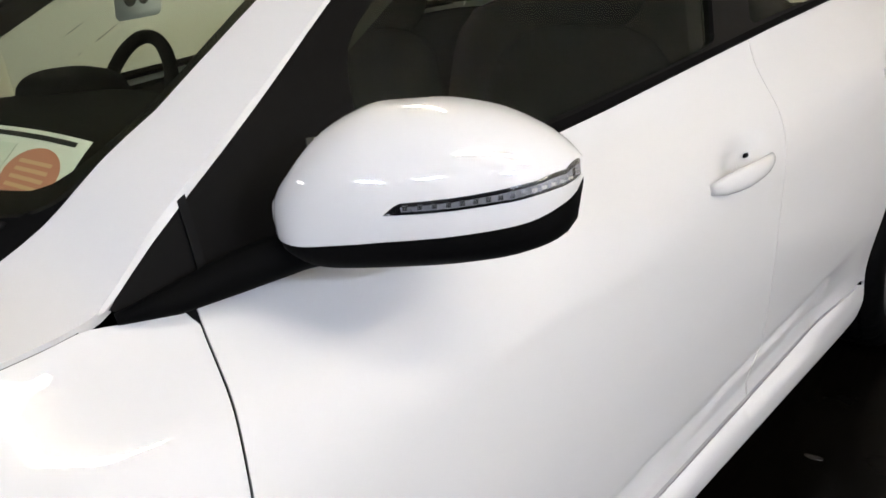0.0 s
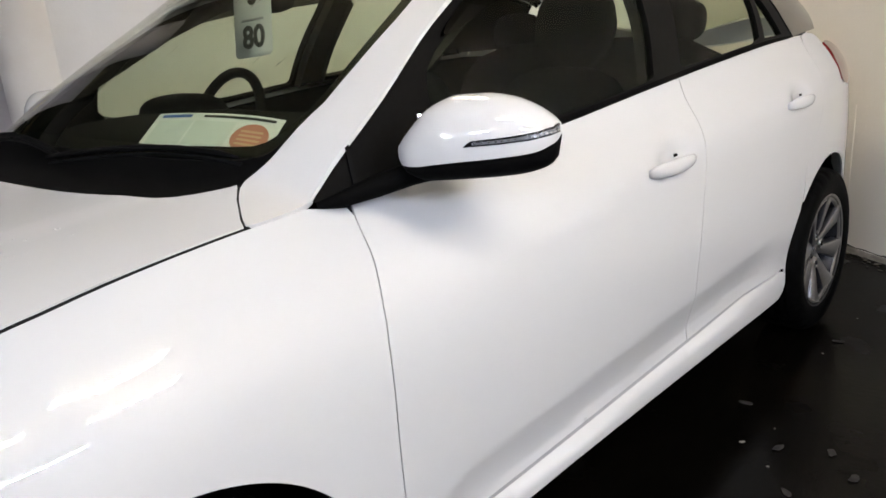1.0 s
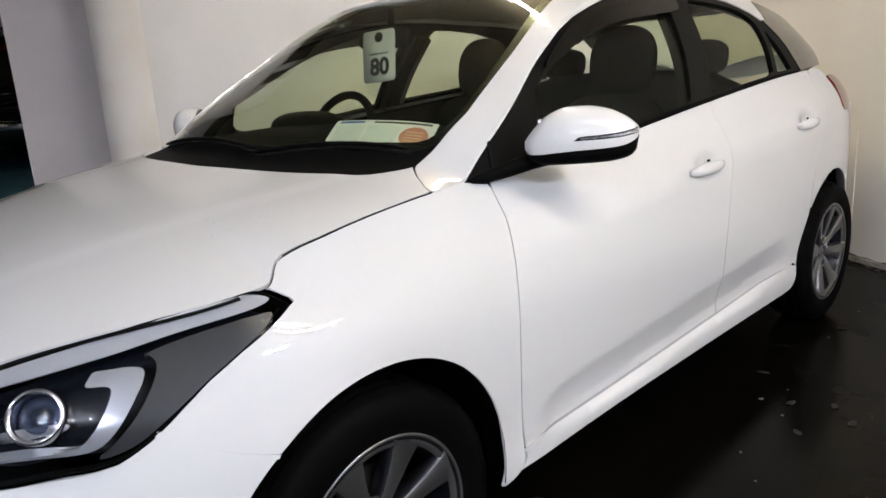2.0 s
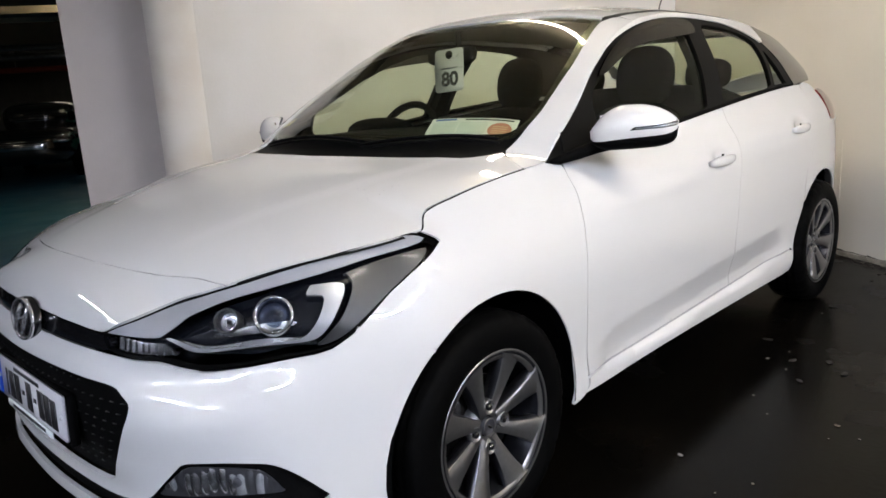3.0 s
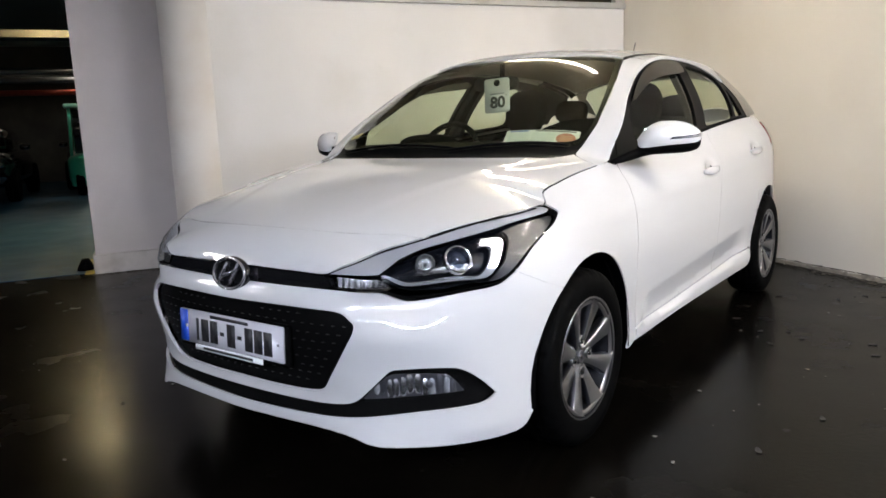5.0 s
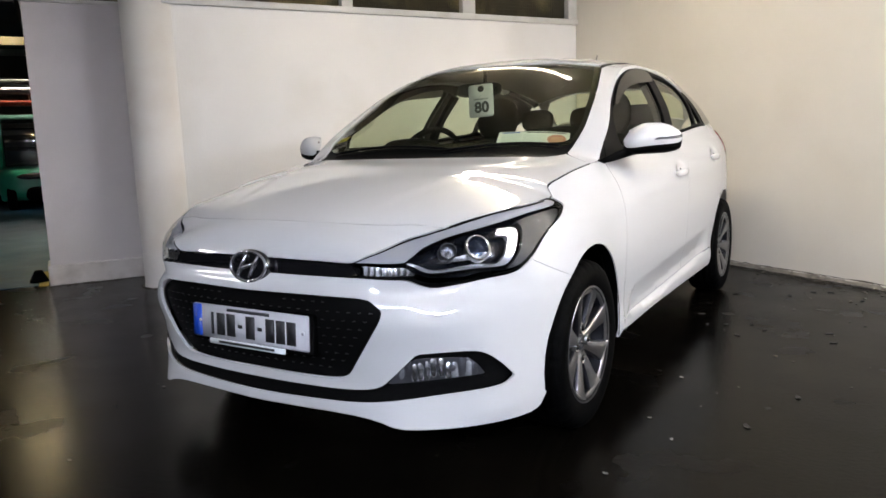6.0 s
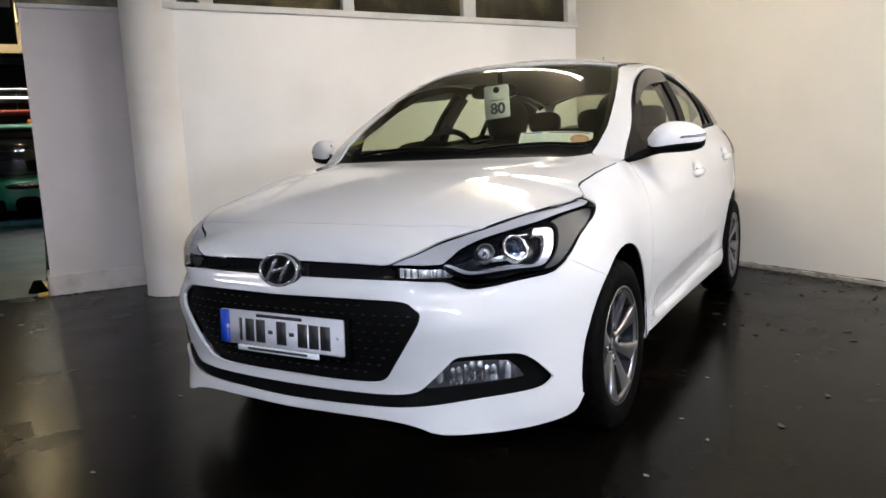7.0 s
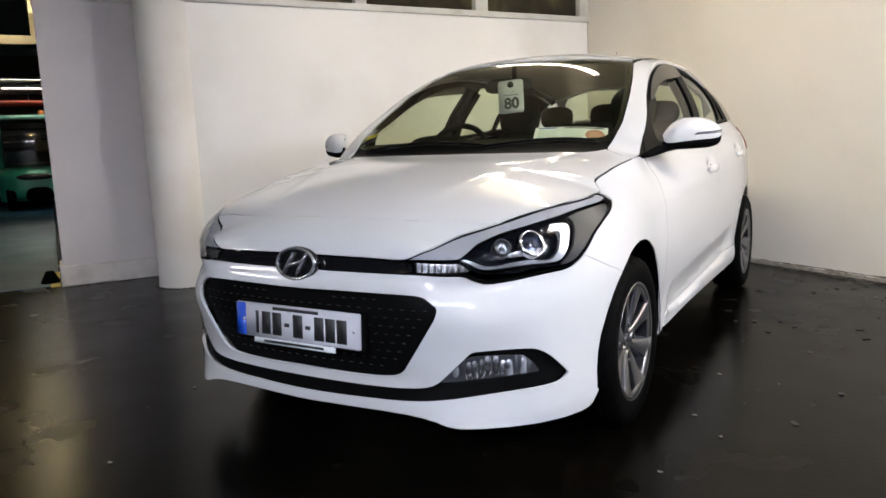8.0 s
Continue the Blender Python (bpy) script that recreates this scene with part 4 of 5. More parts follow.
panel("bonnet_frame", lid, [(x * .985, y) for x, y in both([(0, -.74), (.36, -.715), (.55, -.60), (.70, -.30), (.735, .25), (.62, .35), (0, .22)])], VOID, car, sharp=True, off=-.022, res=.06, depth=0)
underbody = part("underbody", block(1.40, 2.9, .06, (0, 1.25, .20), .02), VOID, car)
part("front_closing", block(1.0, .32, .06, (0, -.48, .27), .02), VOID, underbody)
part("rear_bumper", plate([(float(PLAN_X(u)) * .995, float(PLAN_Y(u))) for u in np.linspace(3.03, U9, 20)] + [(-float(PLAN_X(u)) * .995, float(PLAN_Y(u))) for u in np.linspace(U9, 3.03, 20)], .72, pose(0, 0, .93), .02), PAINT, car)


# ---- lamps on the nose
BROW_OUT = [(-1.010, .702), (-1.010, .702), (-.948, .7265), (-.85, .7562), (-.635, .8025), (-.37, .8392), (-.20, .8545), (-.165, .849), (-.152, .838), (-.23, .829), (-.394, .810), (-.652, .781), (-.767, .751), (-.813, .720), (-.838, .705), (-.838, .705)]
DRL_OUT = [(-.836, .709), (-.836, .709), (-.800, .684), (-.765, .6635), (-.72, .660), (-.61, .661), (-.52, .664), (-.472, .676), (-.430, .727), (-.394, .772), (-.402, .790), (-.480, .793), (-.480, .793),
           (-.500, .770), (-.458, .768), (-.452, .757), (-.496, .694), (-.525, .675), (-.61, .670), (-.70, .669), (-.750, .673), (-.790, .693), (-.818, .712)]
BEZEL = [(-.40, .802), (-.30, .816), (-.19, .830), (-.145, .824), (-.28, .757), (-.38, .699), (-.43, .668), (-.50, .655), (-.455, .684), (-.40, .742), (-.376, .780), (-.385, .798)]
SIGNAL = [(-.998, .695), (-.998, .695), (-.855, .697), (-.83, .689), (-.795, .660), (-.795, .660), (-.985, .665), (-.985, .665)]
SHELF = [(-.735, .686), (-.735, .686), (-.54, .706), (-.52, .720), (-.54, .728), (-.70, .715)]
FOG_LENS = [(-.918, .328), (-.918, .328), (-.829, .404), (-.79, .410), (-.656, .407), (-.623, .389), (-.592, .348), (-.592, .348), (-.727, .340)]


def ribs(pitch, height):
    return lambda u, z: height * np.sin(u / pitch * 2 * math.pi)


def axis_at(u, z, off, mir):
    """A frame on the flank: z along the outward normal."""
    one = np.ones(1)
    P, N = skin(one * u, one * z)[0], sheet_normals(skin, one * u, one * z)[0]
    T = skin(one * (u + .01), one * z)[0] - P
    m = Matrix((Vector(T).normalized(), Vector(N).cross(Vector(T).normalized()), Vector(N))).transposed().to_4x4()
    m.translation = Vector(P + N * off)
    return Matrix.Diagonal((-1, 1, 1, 1)) @ m if mir else m


def put(name, bm, mat, parent, mir, label=""):
    if mir:
        bmesh.ops.reverse_faces(bm, faces=bm.faces)
    return part(name, bm, mat, parent, label)


rnd_fog = random.Random(4)
for mir in FLANK:
    lamp = panel("headlamp", skin, LAMP, LAMP_BLACK, car, off=-.058, depth=0, gap=.001, mirror=mir, label="swept-back headlamp with clear lens and chrome light guide")
    panel("rim", skin, LAMP, SATIN_BLACK, lamp, holes=[shrink(chaikin(LAMP, 2), .0014)], off=-.002, depth=.016, gap=.0015, mirror=mir)
    panel("brow", skin, BROW_OUT, BROW, lamp, off=-.005, depth=.004, gap=.001, res=.02, mirror=mir, label="satin grey brow")
    panel("bezel", skin, BEZEL, LAMP_GREY, lamp, off=-.014, depth=.012, mirror=mir, label="dark grey bezel")
    panel("light_guide", skin, DRL_OUT, GUIDE, lamp, off=-.020, depth=.02, res=.012, mirror=mir, label="chrome boomerang light guide")
    panel("shelf", skin, SHELF, FACET, lamp, off=-.035, depth=.015, res=.01, mirror=mir, dish=ribs(.04, .0012))
    panel("signal", skin, SIGNAL, FACET, lamp, off=-.024, depth=.01, res=.006, mirror=mir, dish=ribs(.022, .003), label="faceted turn signal")
    for u, z, r in ((-.576, .744, .034), (-.690, .741, .022)):
        m = axis_at(u, z, -.05, mir)
        put("reflector_ring", lathe([(r * 1.28, -.01), (r * 1.25, .022), (r * 1.12, .026), (r, .016), (r * .96, -.01)], 40, m), CHROME if r > .03 else LAMP_GREY, lamp, mir)
        put("projector_lens", lathe([(0, .024), (r * .4, .021), (r * .7, .013), (r * .96, .0)], 32, m), PROJECTOR if r > .03 else CLEAR, lamp, mir)
        put("bulb", lathe([(0, .010), (r * .28, .006), (r * .34, -.004), (r * .8, -.008), (r * .95, .0)], 24, m), ALLOY_DARK if r > .03 else FACET, lamp, mir)
    lens = panel("lens", skin, LAMP, CLEAR, lamp, off=.001, depth=0, gap=.004, mirror=mir, label="clear lens")
    fog = panel("fog_lamp", skin, FOG_LENS, ALLOY_DARK, car, off=-.020, depth=.01, res=.02, mirror=mir, label="fog lamp with vertical facets coloured bright and dark for its glints, behind a clear lens")
    # Bright and dark metals by facet paint the glints of one reflector.
    for k in range(15):
        u0, u1 = -.893 + k * .0212, -.893 + k * .0212 + (.0192 if k % 3 else .0200)
        if u1 > -.612:
            break
        lo = [float(np.interp(u, [-.918, -.727, -.592], [.328, .340, .348])) + .004 for u in (u0, u1)]
        hi = [float(np.interp(u, [-.918, -.829, -.79, -.656, -.623, -.592], [.328, .404, .410, .407, .389, .348])) - .003 for u in (u0, u1)]
        lean = .006 * ((k * 7) % 3 - 1)
        tip, side = rnd_fog.uniform(-.35, .45), rnd_fog.uniform(-.5, .5)
        panel("facet", skin, [(u0, lo[0]), (u1, lo[1]), (u1 + lean * .5, hi[1]), (u0 + lean, hi[0])], FACET if 2 < k < 9 else FOG_SILVER if k % 2 else ALLOY_DARK, fog, off=-.014, depth=.004, res=.004, gap=0, sharp=True, mirror=mir,
              dish=lambda u, z, c=(u0 + u1) / 2, tip=tip, side=side: -34 * (u - c)**2 - 7 * (z - .372)**2 + tip * .4 * (.37 - z) + side * .4 * (u - c))
    panel("lens", skin, FOG_LENS, CLEAR, fog, off=-.003, depth=.003, mirror=mir)
    m = axis_at(-.70, .375, -.016, mir)
    put("bulb_shield", lathe([(0, .006), (.007, .005), (.011, .001), (.012, -.006)], 20, m), ALLOY_DARK, fog, mir)

# ---- door handles and mirrors
for mir in FLANK:
    s = -1 if mir else 1
    for door, u0, z0 in ((bpy.data.objects["front_door" if not mir else "front_door.001"], 1.335, .852), (bpy.data.objects["rear_door" if not mir else "rear_door.001"], 2.19, .900)):
        one = np.ones(9)
        us = np.linspace(u0 - .112, u0 + .108, 9)
        zs = z0 + np.linspace(-.001, .002, 9)
        lift = np.array([.003, .012, .018, .022, .023, .022, .019, .012, .001])
        P = skin(us, zs) + sheet_normals(skin, us, zs) * lift[:, None]
        bm = bmesh.new()
        rings = []
        wide = [.009, .016, .0185, .019, .0185, .0175, .0155, .0125, .005]
        for p, w in zip(P, wide):
            rings.append([bm.verts.new((s * (p[0] + .007 * math.cos(a)), p[1], p[2] + w * math.sin(a))) for a in np.linspace(0, 2 * math.pi, 15)[:-1]])
        for a, b in zip(rings, rings[1:]):
            for k in range(14):
                bm.faces.new((a[k], a[(k + 1) % 14], b[(k + 1) % 14], b[k]))
        bm.faces.new(rings[0])
        bm.faces.new(rings[-1])
        bmesh.ops.recalc_face_normals(bm, faces=bm.faces)
        h = part("door_handle", bm, PAINT, door, "white pull handle over a scooped recess")
        m = axis_at(u0 + .036, z0 + .020, -.009, mir)
        # Small dark plate stands in for the gap behind the handle.
        put("recess_gap", plate(rounded(.017, .007, .003), .002, m), VOID, door, mir)

MIRROR_AT, ME1, ME2 = Vector((.818, .513, 0)), Vector((.78, .626, 0)), Vector((.626, -.78, 0))
ML = .250


def eased(f):
    """A profile with its corners rounded off."""
    return lambda t: np.mean([f(np.clip(np.asarray(t) + d, 0, 1)) for d in np.linspace(-.018, .018, 7)], axis=0)


M_TOP = eased(pchip([0, .012, .05, .19, .29, .39, .55, .73, .88, .945, .985, 1], [1.022, 1.031, 1.0431, 1.0786, 1.0917, 1.0985, 1.0985, 1.0907, 1.0736, 1.0619, 1.052, 1.044]))
M_LOW = pchip([0, .03, .086, .262, .44, .61, .74, .83, .936, .985, 1], [1.010, 1.000, 1.000, 1.0045, 1.008, 1.010, 1.0115, 1.0135, 1.0215, 1.028, 1.034])
M_FRONT = eased(pchip([0, .012, .05, .15, .35, .55, .75, .9, .97, .99, 1], [.004, .016, .034, .052, .066, .070, .062, .044, .026, .012, .004]))
M_KEEL = pchip([0, .05, .21, .5, .72, .865, .955, .99, 1], [1.004, .986, .9712, .972, .974, .9797, .990, 1.006, 1.030])


def shell(a, b):
    """Mirror cap: a along it, b from its lower front edge up over the top."""
    t = np.clip(np.asarray(a) / ML, 0, 1)
    th = -.30 + np.asarray(b) / .16 * 2.35
    lo, hi = M_LOW(t), M_TOP(t)
    mid = lo + .26 * (hi - lo)
    z = np.where(th < 0, mid + (mid - lo) * np.sin(th) / math.sin(.30), mid + (hi - mid) * np.sin(np.minimum(th, math.pi)))
    c = np.cos(th)
    d = M_FRONT(t) * np.sign(c) * np.abs(c)**.8
    return np.stack([MIRROR_AT.x + ME1.x * a + ME2.x * d, MIRROR_AT.y + ME1.y * a + ME2.y * d, z], -1)


def on_cap(t, z):
    """The cap's own a, b for a share of its length and a height."""
    lo, hi = float(M_LOW(t)), float(M_TOP(t))
    mid = lo + .26 * (hi - lo)
    th = math.asin(np.clip((z - mid) / (hi - mid), -1, 1)) if z > mid else math.asin(np.clip((z - mid) / (mid - lo) * math.sin(.30), -1, 1))
    return t * ML, (th + .30) / 2.35 * .16


def keel(a, b):
    """Black under-shell of the mirror."""
    t = np.clip(np.asarray(a) / ML, 0, 1)
    th = np.asarray(b) / .16 * math.pi
    lo, k = M_LOW(t), M_KEEL(t)
    d = M_FRONT(t) * .95 * np.cos(th)
    return np.stack([MIRROR_AT.x + ME1.x * a + ME2.x * d, MIRROR_AT.y + ME1.y * a + ME2.y * d, lo + .002 - (lo + .002 - k) * np.maximum(np.sin(th), 0)**.7], -1)


for mir in FLANK:
    s = -1 if mir else 1
    dm = panel("door_mirror", shell, [(.0005, 0), (ML - .0005, 0), (ML - .0005, .16), (.0005, .16)], PAINT, car, sharp=True, depth=0, gap=0, res=.007, edge=.006, mirror=mir, label="white door mirror cap with a slim indicator")
    me_in = panel("under_shell", keel, [(.0005, .0), (ML - .0005, .0), (ML - .0005, .16), (.0005, .16)], SATIN_BLACK, dm, sharp=True, depth=0, gap=0, res=.008, edge=.007, mirror=mir, label="black under-shell")
    low_line = [(.413, 1.0285), (.47, 1.0290), (.53, 1.0295), (.62, 1.0300), (.708, 1.0308), (.79, 1.0315), (.853, 1.0330), (.937, 1.0350), (.985, 1.0368)]
    high_line = [(.985, 1.0478), (.94, 1.0460), (.856, 1.0434), (.79, 1.0422), (.742, 1.0412), (.67, 1.0400), (.612, 1.0393), (.53, 1.0384), (.467, 1.0376), (.445, 1.0350)]
    ind = [on_cap(t, z) for t, z in low_line + high_line]
    panel("indicator", shell, ind, GLOSS_BLACK, dm, off=.0006, depth=.003, res=.005, edge=.004, gap=0, sharp=True, mirror=mir, label="slim clear indicator with a row of light dots")
    strip = [on_cap(t, z + .0022) for t, z in low_line[1:]] + [on_cap(t, z - .0030) for t, z in high_line[:-1]]
    panel("reflector_strip", shell, strip, INDICATOR, dm, off=.0011, depth=.001, res=.004, edge=.003, gap=0, sharp=True, mirror=mir, dish=lambda a, b: .0006 * np.sin(a / .0042 * 2 * math.pi))
    panel("indicator_lens", shell, shrink(ind, .0012), CLEAR, dm, off=.0026, depth=.0015, res=.005, edge=.004, gap=0, sharp=True, mirror=mir)
    for k in range(16):
        t = .475 + k * .043 - .0007 * k * k
        a, b = on_cap(t, float(np.interp(t, [q[0] for q in low_line], [q[1] for q in low_line])) + .0034)
        panel("light_dot", shell, [(a, b), (a + .0036, b), (a + .0040, b + .0040), (a + .0004, b + .0040)], FACET, dm, off=.0020, depth=.001, res=.01, gap=0, sharp=True, mirror=mir)
    stalk = [(.768, .385, .954), (.779, .43, .957), (.797, .48, .968), (.83, .525, .982), (.88, .565, .992), (.92, .60, .996)]
    bm = tube([(s * x, y, z) for x, y, z in stalk], [.005, .013, .018, .019, .017, .012], 14)
    part("stalk", bm, SATIN_BLACK, dm, "black mirror stalk")
    pts = [MIRROR_AT + ME1 * (ML * t) - ME2 * .012 for t in (.08, .92)]
    glass = block((pts[1] - pts[0]).length * .9, .006, .065, (0, 0, 0), .002)
    c = (pts[0] + pts[1]) / 2
    bmesh.ops.transform(glass, matrix=pose(s * c.x, c.y, 1.040, 0, 0, s * math.degrees(math.atan2(ME1.y, ME1.x))), verts=glass.verts)
    part("mirror_glass", glass, CHROME, dm)
    sp = panel("sail_line", skin, [(.463, .958), (.471, .958), (.470, 1.032), (.462, 1.028)], SEAL_AND_SHADE, car, off=.001, depth=.003, sharp=True, gap=0, mirror=mir)

# ---- wheels
def wheel_mesh_parts():
    """Tyre, rim, spokes, cap and disc about the z axis, outer face up."""
    tyre = lathe([(.198, .075), (.204, .086), (.222, .094), (.25, .0985), (.275, .097), (.292, .089), (.301, .078), (.305, .062), (.307, .058), (.300, .056), (.300, .050), (.3075, .048), (.308, .02), (.301, .018), (.301, .010), (.308, .008),
                   (.308, -.03), (.301, -.032), (.301, -.040), (.307, -.042), (.303, -.075), (.29, -.09), (.25, -.098), (.205, -.086), (.198, -.075)], 168)
    tyre.verts.ensure_lookup_table()
    for v in tyre.verts:
        r = math.hypot(v.co.x, v.co.y)
        if r > .2885 and r != 0:
            k = int(round(math.atan2(v.co.y, v.co.x) / (2 * math.pi) * 168)) % 168
            if k % 6 == 0:
                f = 1 - .0045 / r
                v.co.x *= f
                v.co.y *= f
    barrel = lathe([(.178, -.07), (.190, .0), (.197, .06), (.205, .080), (.2085, .086), (.207, .090), (.199, .088), (.194, .078), (.186, .06), (.168, -.07)], 72)
    back = lathe([(.03, -.002), (.180, -.004), (.180, -.01), (.03, -.008)], 48)
    disc = lathe([(.05, .022), (.13, .022), (.131, .012), (.05, .012)], 48)
    cap = lathe([(0, .0605), (.017, .060), (.020, .0615), (.0225, .0605), (.0245, .056), (.026, .03)], 32)
    hubring = lathe([(.028, .052), (.040, .056), (.056, .050), (.066, .036), (.070, .0)], 40)
    return tyre, barrel, back, disc, cap, hubring


def spoke(face=False):
    """One paddle spoke along +x, wide at the rim, its face turned a little."""
    bm = bmesh.new()
    rows = []
    for r, w, z, th in ((.036, .026, .055, .02), (.062, .028, .060, .03), (.09, .033, .066, .034), (.12, .040, .071, .034), (.15, .049, .076, .03), (.178, .062, .080, .024), (.190, .078, .083, .02), (.199, .104, .085, .02)):
        twist = .09
        w *= 1.22 if r < .185 else 1.0
        b = .08 * w
        if face:
            z, w, th = z + .0018, w * .93, .003
        rows.append([bm.verts.new(p) for p in ((r, -w / 2, z - th), (r, -w / 2, z - twist * w / 2 - .002), (r, -w / 2 + b, z - twist * w / 2 + .001), (r, w / 2 - b, z + twist * w / 2 + .001), (r, w / 2, z + twist * w / 2 - .002), (r, w / 2, z - th))])
    for a, b in zip(rows, rows[1:]):
        for k in range(5):
            bm.faces.new((a[k], b[k], b[k + 1], a[k + 1]))
        bm.faces.new((a[5], b[5], b[0], a[0]))
    bmesh.ops.recalc_face_normals(bm, faces=bm.faces)
    return bm


def make_wheel():
    w = thing("wheel_hub", "", "")
    tyre, barrel, back, disc, cap, hubring = wheel_mesh_parts()
    part("tyre", tyre, RUBBER, w, "black rubber tyre")
    rim = part("rim", barrel, SHADED_BARREL, w, "silver eight-spoke alloy rim, barrel darkened to hold its shade")
    part("rim_lip", lathe([(.198, .079), (.204, .0885), (.2115, .0925), (.2135, .088), (.211, .080)], 72), MACHINED, w)
    part("flange", lathe([(.185, .080), (.190, .0855), (.205, .0885), (.206, .084)], 72), MACHINED, w)
    # Near-black backplate and dark disc paint the shade behind the spokes.
    part("backplate", back, VOID, w)
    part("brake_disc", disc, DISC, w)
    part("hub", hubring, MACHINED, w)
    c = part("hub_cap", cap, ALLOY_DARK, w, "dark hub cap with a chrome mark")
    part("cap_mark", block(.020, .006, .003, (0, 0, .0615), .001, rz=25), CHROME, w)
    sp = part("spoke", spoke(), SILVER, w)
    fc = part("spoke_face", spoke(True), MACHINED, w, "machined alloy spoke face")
    for k in range(1, 8):
        for src in (sp, fc):
            o = new(src.name.split(".")[0], src.data)
            o.parent = w
            o.rotation_euler = (0, 0, k * math.pi / 4)
    nut_bm = lathe([(0, .0705), (.006, .070), (.0085, .0685), (.0095, .065), (.0098, .055)], 18)
    pocket_bm = lathe([(.0095, .0585), (.0135, .0595), (.0170, .0640), (.0185, .0668), (.0205, .0660), (.0215, .050)], 24)
    nut = part("wheel_nut", nut_bm, GLOSS_BLACK, w, "black wheel nut in its pocket")
    pocket = part("nut_pocket", pocket_bm, MACHINED, w)
    for k in range(4):
        a = radians(90 * k + 67.5)
        for src in (nut, pocket):
            o = src if k == 0 else new(src.name.split(".")[0], src.data)
            o.parent = w
            o.location = (.056 * math.cos(a), .056 * math.sin(a), -.001)
    return w


def spread(name, master, m):
    """The master's parts once more, at m, as a wheel of the car."""
    w = new(name)
    w.parent = car
    w.matrix_basis = m
    w.empty_display_size = .05
    def walk_down(src, dst):
        for c in list(src.children):
            o = new(c.name.split(".")[0], c.data)
            o.parent = dst
            o.matrix_basis = c.matrix_basis.copy()
            if "label" in c:
                o["label"] = c["label"]
            walk_down(c, o)
    walk_down(master, w)
    return w


def make_wheels():
    master = make_wheel()
    for s in (1, -1):
        for y, turn in ((0, 22.5), (WHEELBASE, 33)):
            spread("wheel", master, pose(s * .765, y, HUB_Z, 0, 90 * s, 0) @ pose(0, 0, 0, 0, 0, turn))
    for c in list(master.children_recursive):
        bpy.data.objects.remove(c)
    bpy.data.objects.remove(master)


make_wheels()

# ---- cabin
def moved(sheet, d):
    return lambda a, b: sheet(a, b) - sheet_normals(sheet, a, b) * d


lining_half = [(0, .92), (.3, .965), (.50, 1.08), (.52, 2.0), (.5, 2.7), (0, 2.74)]
panel("roof_lining", lid, both(lining_half), LINING, car, off=-.035, sharp=True, depth=0, res=.08, label="pale grey roof lining")
for mir in FLANK:
    trim = BELT + BELT_R[1:] + [(2.9, 1.02), (2.9, .35), (.45, .30)]
    panel("door_lining", skin, trim, TRIM, car, off=-.078, sharp=True, depth=0, res=.1, mirror=mir)
    inner = [(.372, .958)] + edge_line(.40, 2.7, 40, -.012) + [(2.66, 1.1), (2.5, 1.1)] + [(2.36, 1.10), (2.31, 1.15), (2.26, 1.225), (2.215, 1.275), (2.13, 1.318), (1.95, 1.353), (1.75, 1.370), (1.56, 1.375), (1.40, 1.372), (1.23, 1.352), (1.08, 1.312), (.90, 1.236), (.66, 1.103), (.5, 1.012), (.40, .962)]
    panel("pillar_lining", skin, inner, TRIM, car, off=-.03, sharp=True, depth=0, gap=0, mirror=mir)
    pil = [(1.42, 1.04), (1.545, 1.05), (1.63, 1.345), (1.52, 1.36)]
    panel("pillar_lining", skin, pil, TRIM, car, off=-.03, sharp=True, depth=.03, gap=0, mirror=mir)
part("cabin_floor", block(1.35, 2.4, .05, (0, 1.75, .32), .01), TRIM, car)
part("rear_shelf", block(1.25, .5, .03, (0, 2.75, .98), .01), TRIM, car)
dash = part("dashboard", blob(.70, .26, .16, pose(0, .66, .87), 4.0, 40, 20), DASH, car, "black dashboard")
part("binnacle", blob(.17, .10, .065, pose(-.40, .78, 1.005), 2.6, 24, 14), DASH, dash)
part("dash_top", block(1.26, .40, .05, (0, .54, .955), .02, rx=-3), DASH, dash)
wheel_m = pose(-.36, .885, .955, 66, 0, 0)
ring = [wheel_m @ Vector((.182 * math.cos(a), .175 * math.sin(a), 0)) for a in np.linspace(0, 2 * math.pi, 49)[:-1]]
sw = part("steering_wheel", tube(ring, .0155, 12, True), DASH, car, "black leather steering wheel")
part("boss", blob(.07, .055, .03, wheel_m @ pose(0, -.01, -.02), 3), DASH, sw)
for x0, y0 in ((.165, 0), (-.165, 0), (0, -.165)):
    part("spoke", tube([wheel_m @ Vector((x0 * .3, y0 * .3, -.02)), wheel_m @ Vector((x0, y0, 0))], .012, 8), SILVER, sw)


def car_seat(x, y, name="seat", wide=.25):
    st = part(name, blob(wide, .27, .085, pose(x, y, .56, 8, 0, 0), 3.2), FABRIC, car, "dark fabric seat")
    part("backrest", blob(wide, .075, .27, pose(x, y + .29, .80, -16, 0, 0), 3.0), FABRIC, st)
    hr = part("headrest", blob(.135, .06, .135, pose(x, y + .415, 1.170, -10, 0, 0), 2.5), FABRIC, st)
    for s in (-1, 1):
        part("headrest_post", tube([(x + s * .05, y + .37, 1.00), (x + s * .05, y + .415, 1.20)], .006, 8), CHROME, st)
    return st


car_seat(-.36, 1.30)
car_seat(.36, 1.27)
bench = part("rear_bench", blob(.62, .25, .09, pose(0, 2.0, .56, 6, 0, 0), 4), FABRIC, car, "dark fabric rear bench")
part("backrest", blob(.62, .07, .30, pose(0, 2.22, .83, -18, 0, 0), 4), FABRIC, bench)
for x in (-.36, 0, .36):
    part("headrest", blob(.115, .05, .075, pose(x, 2.33, 1.165, -12, 0, 0), 3), FABRIC, bench)
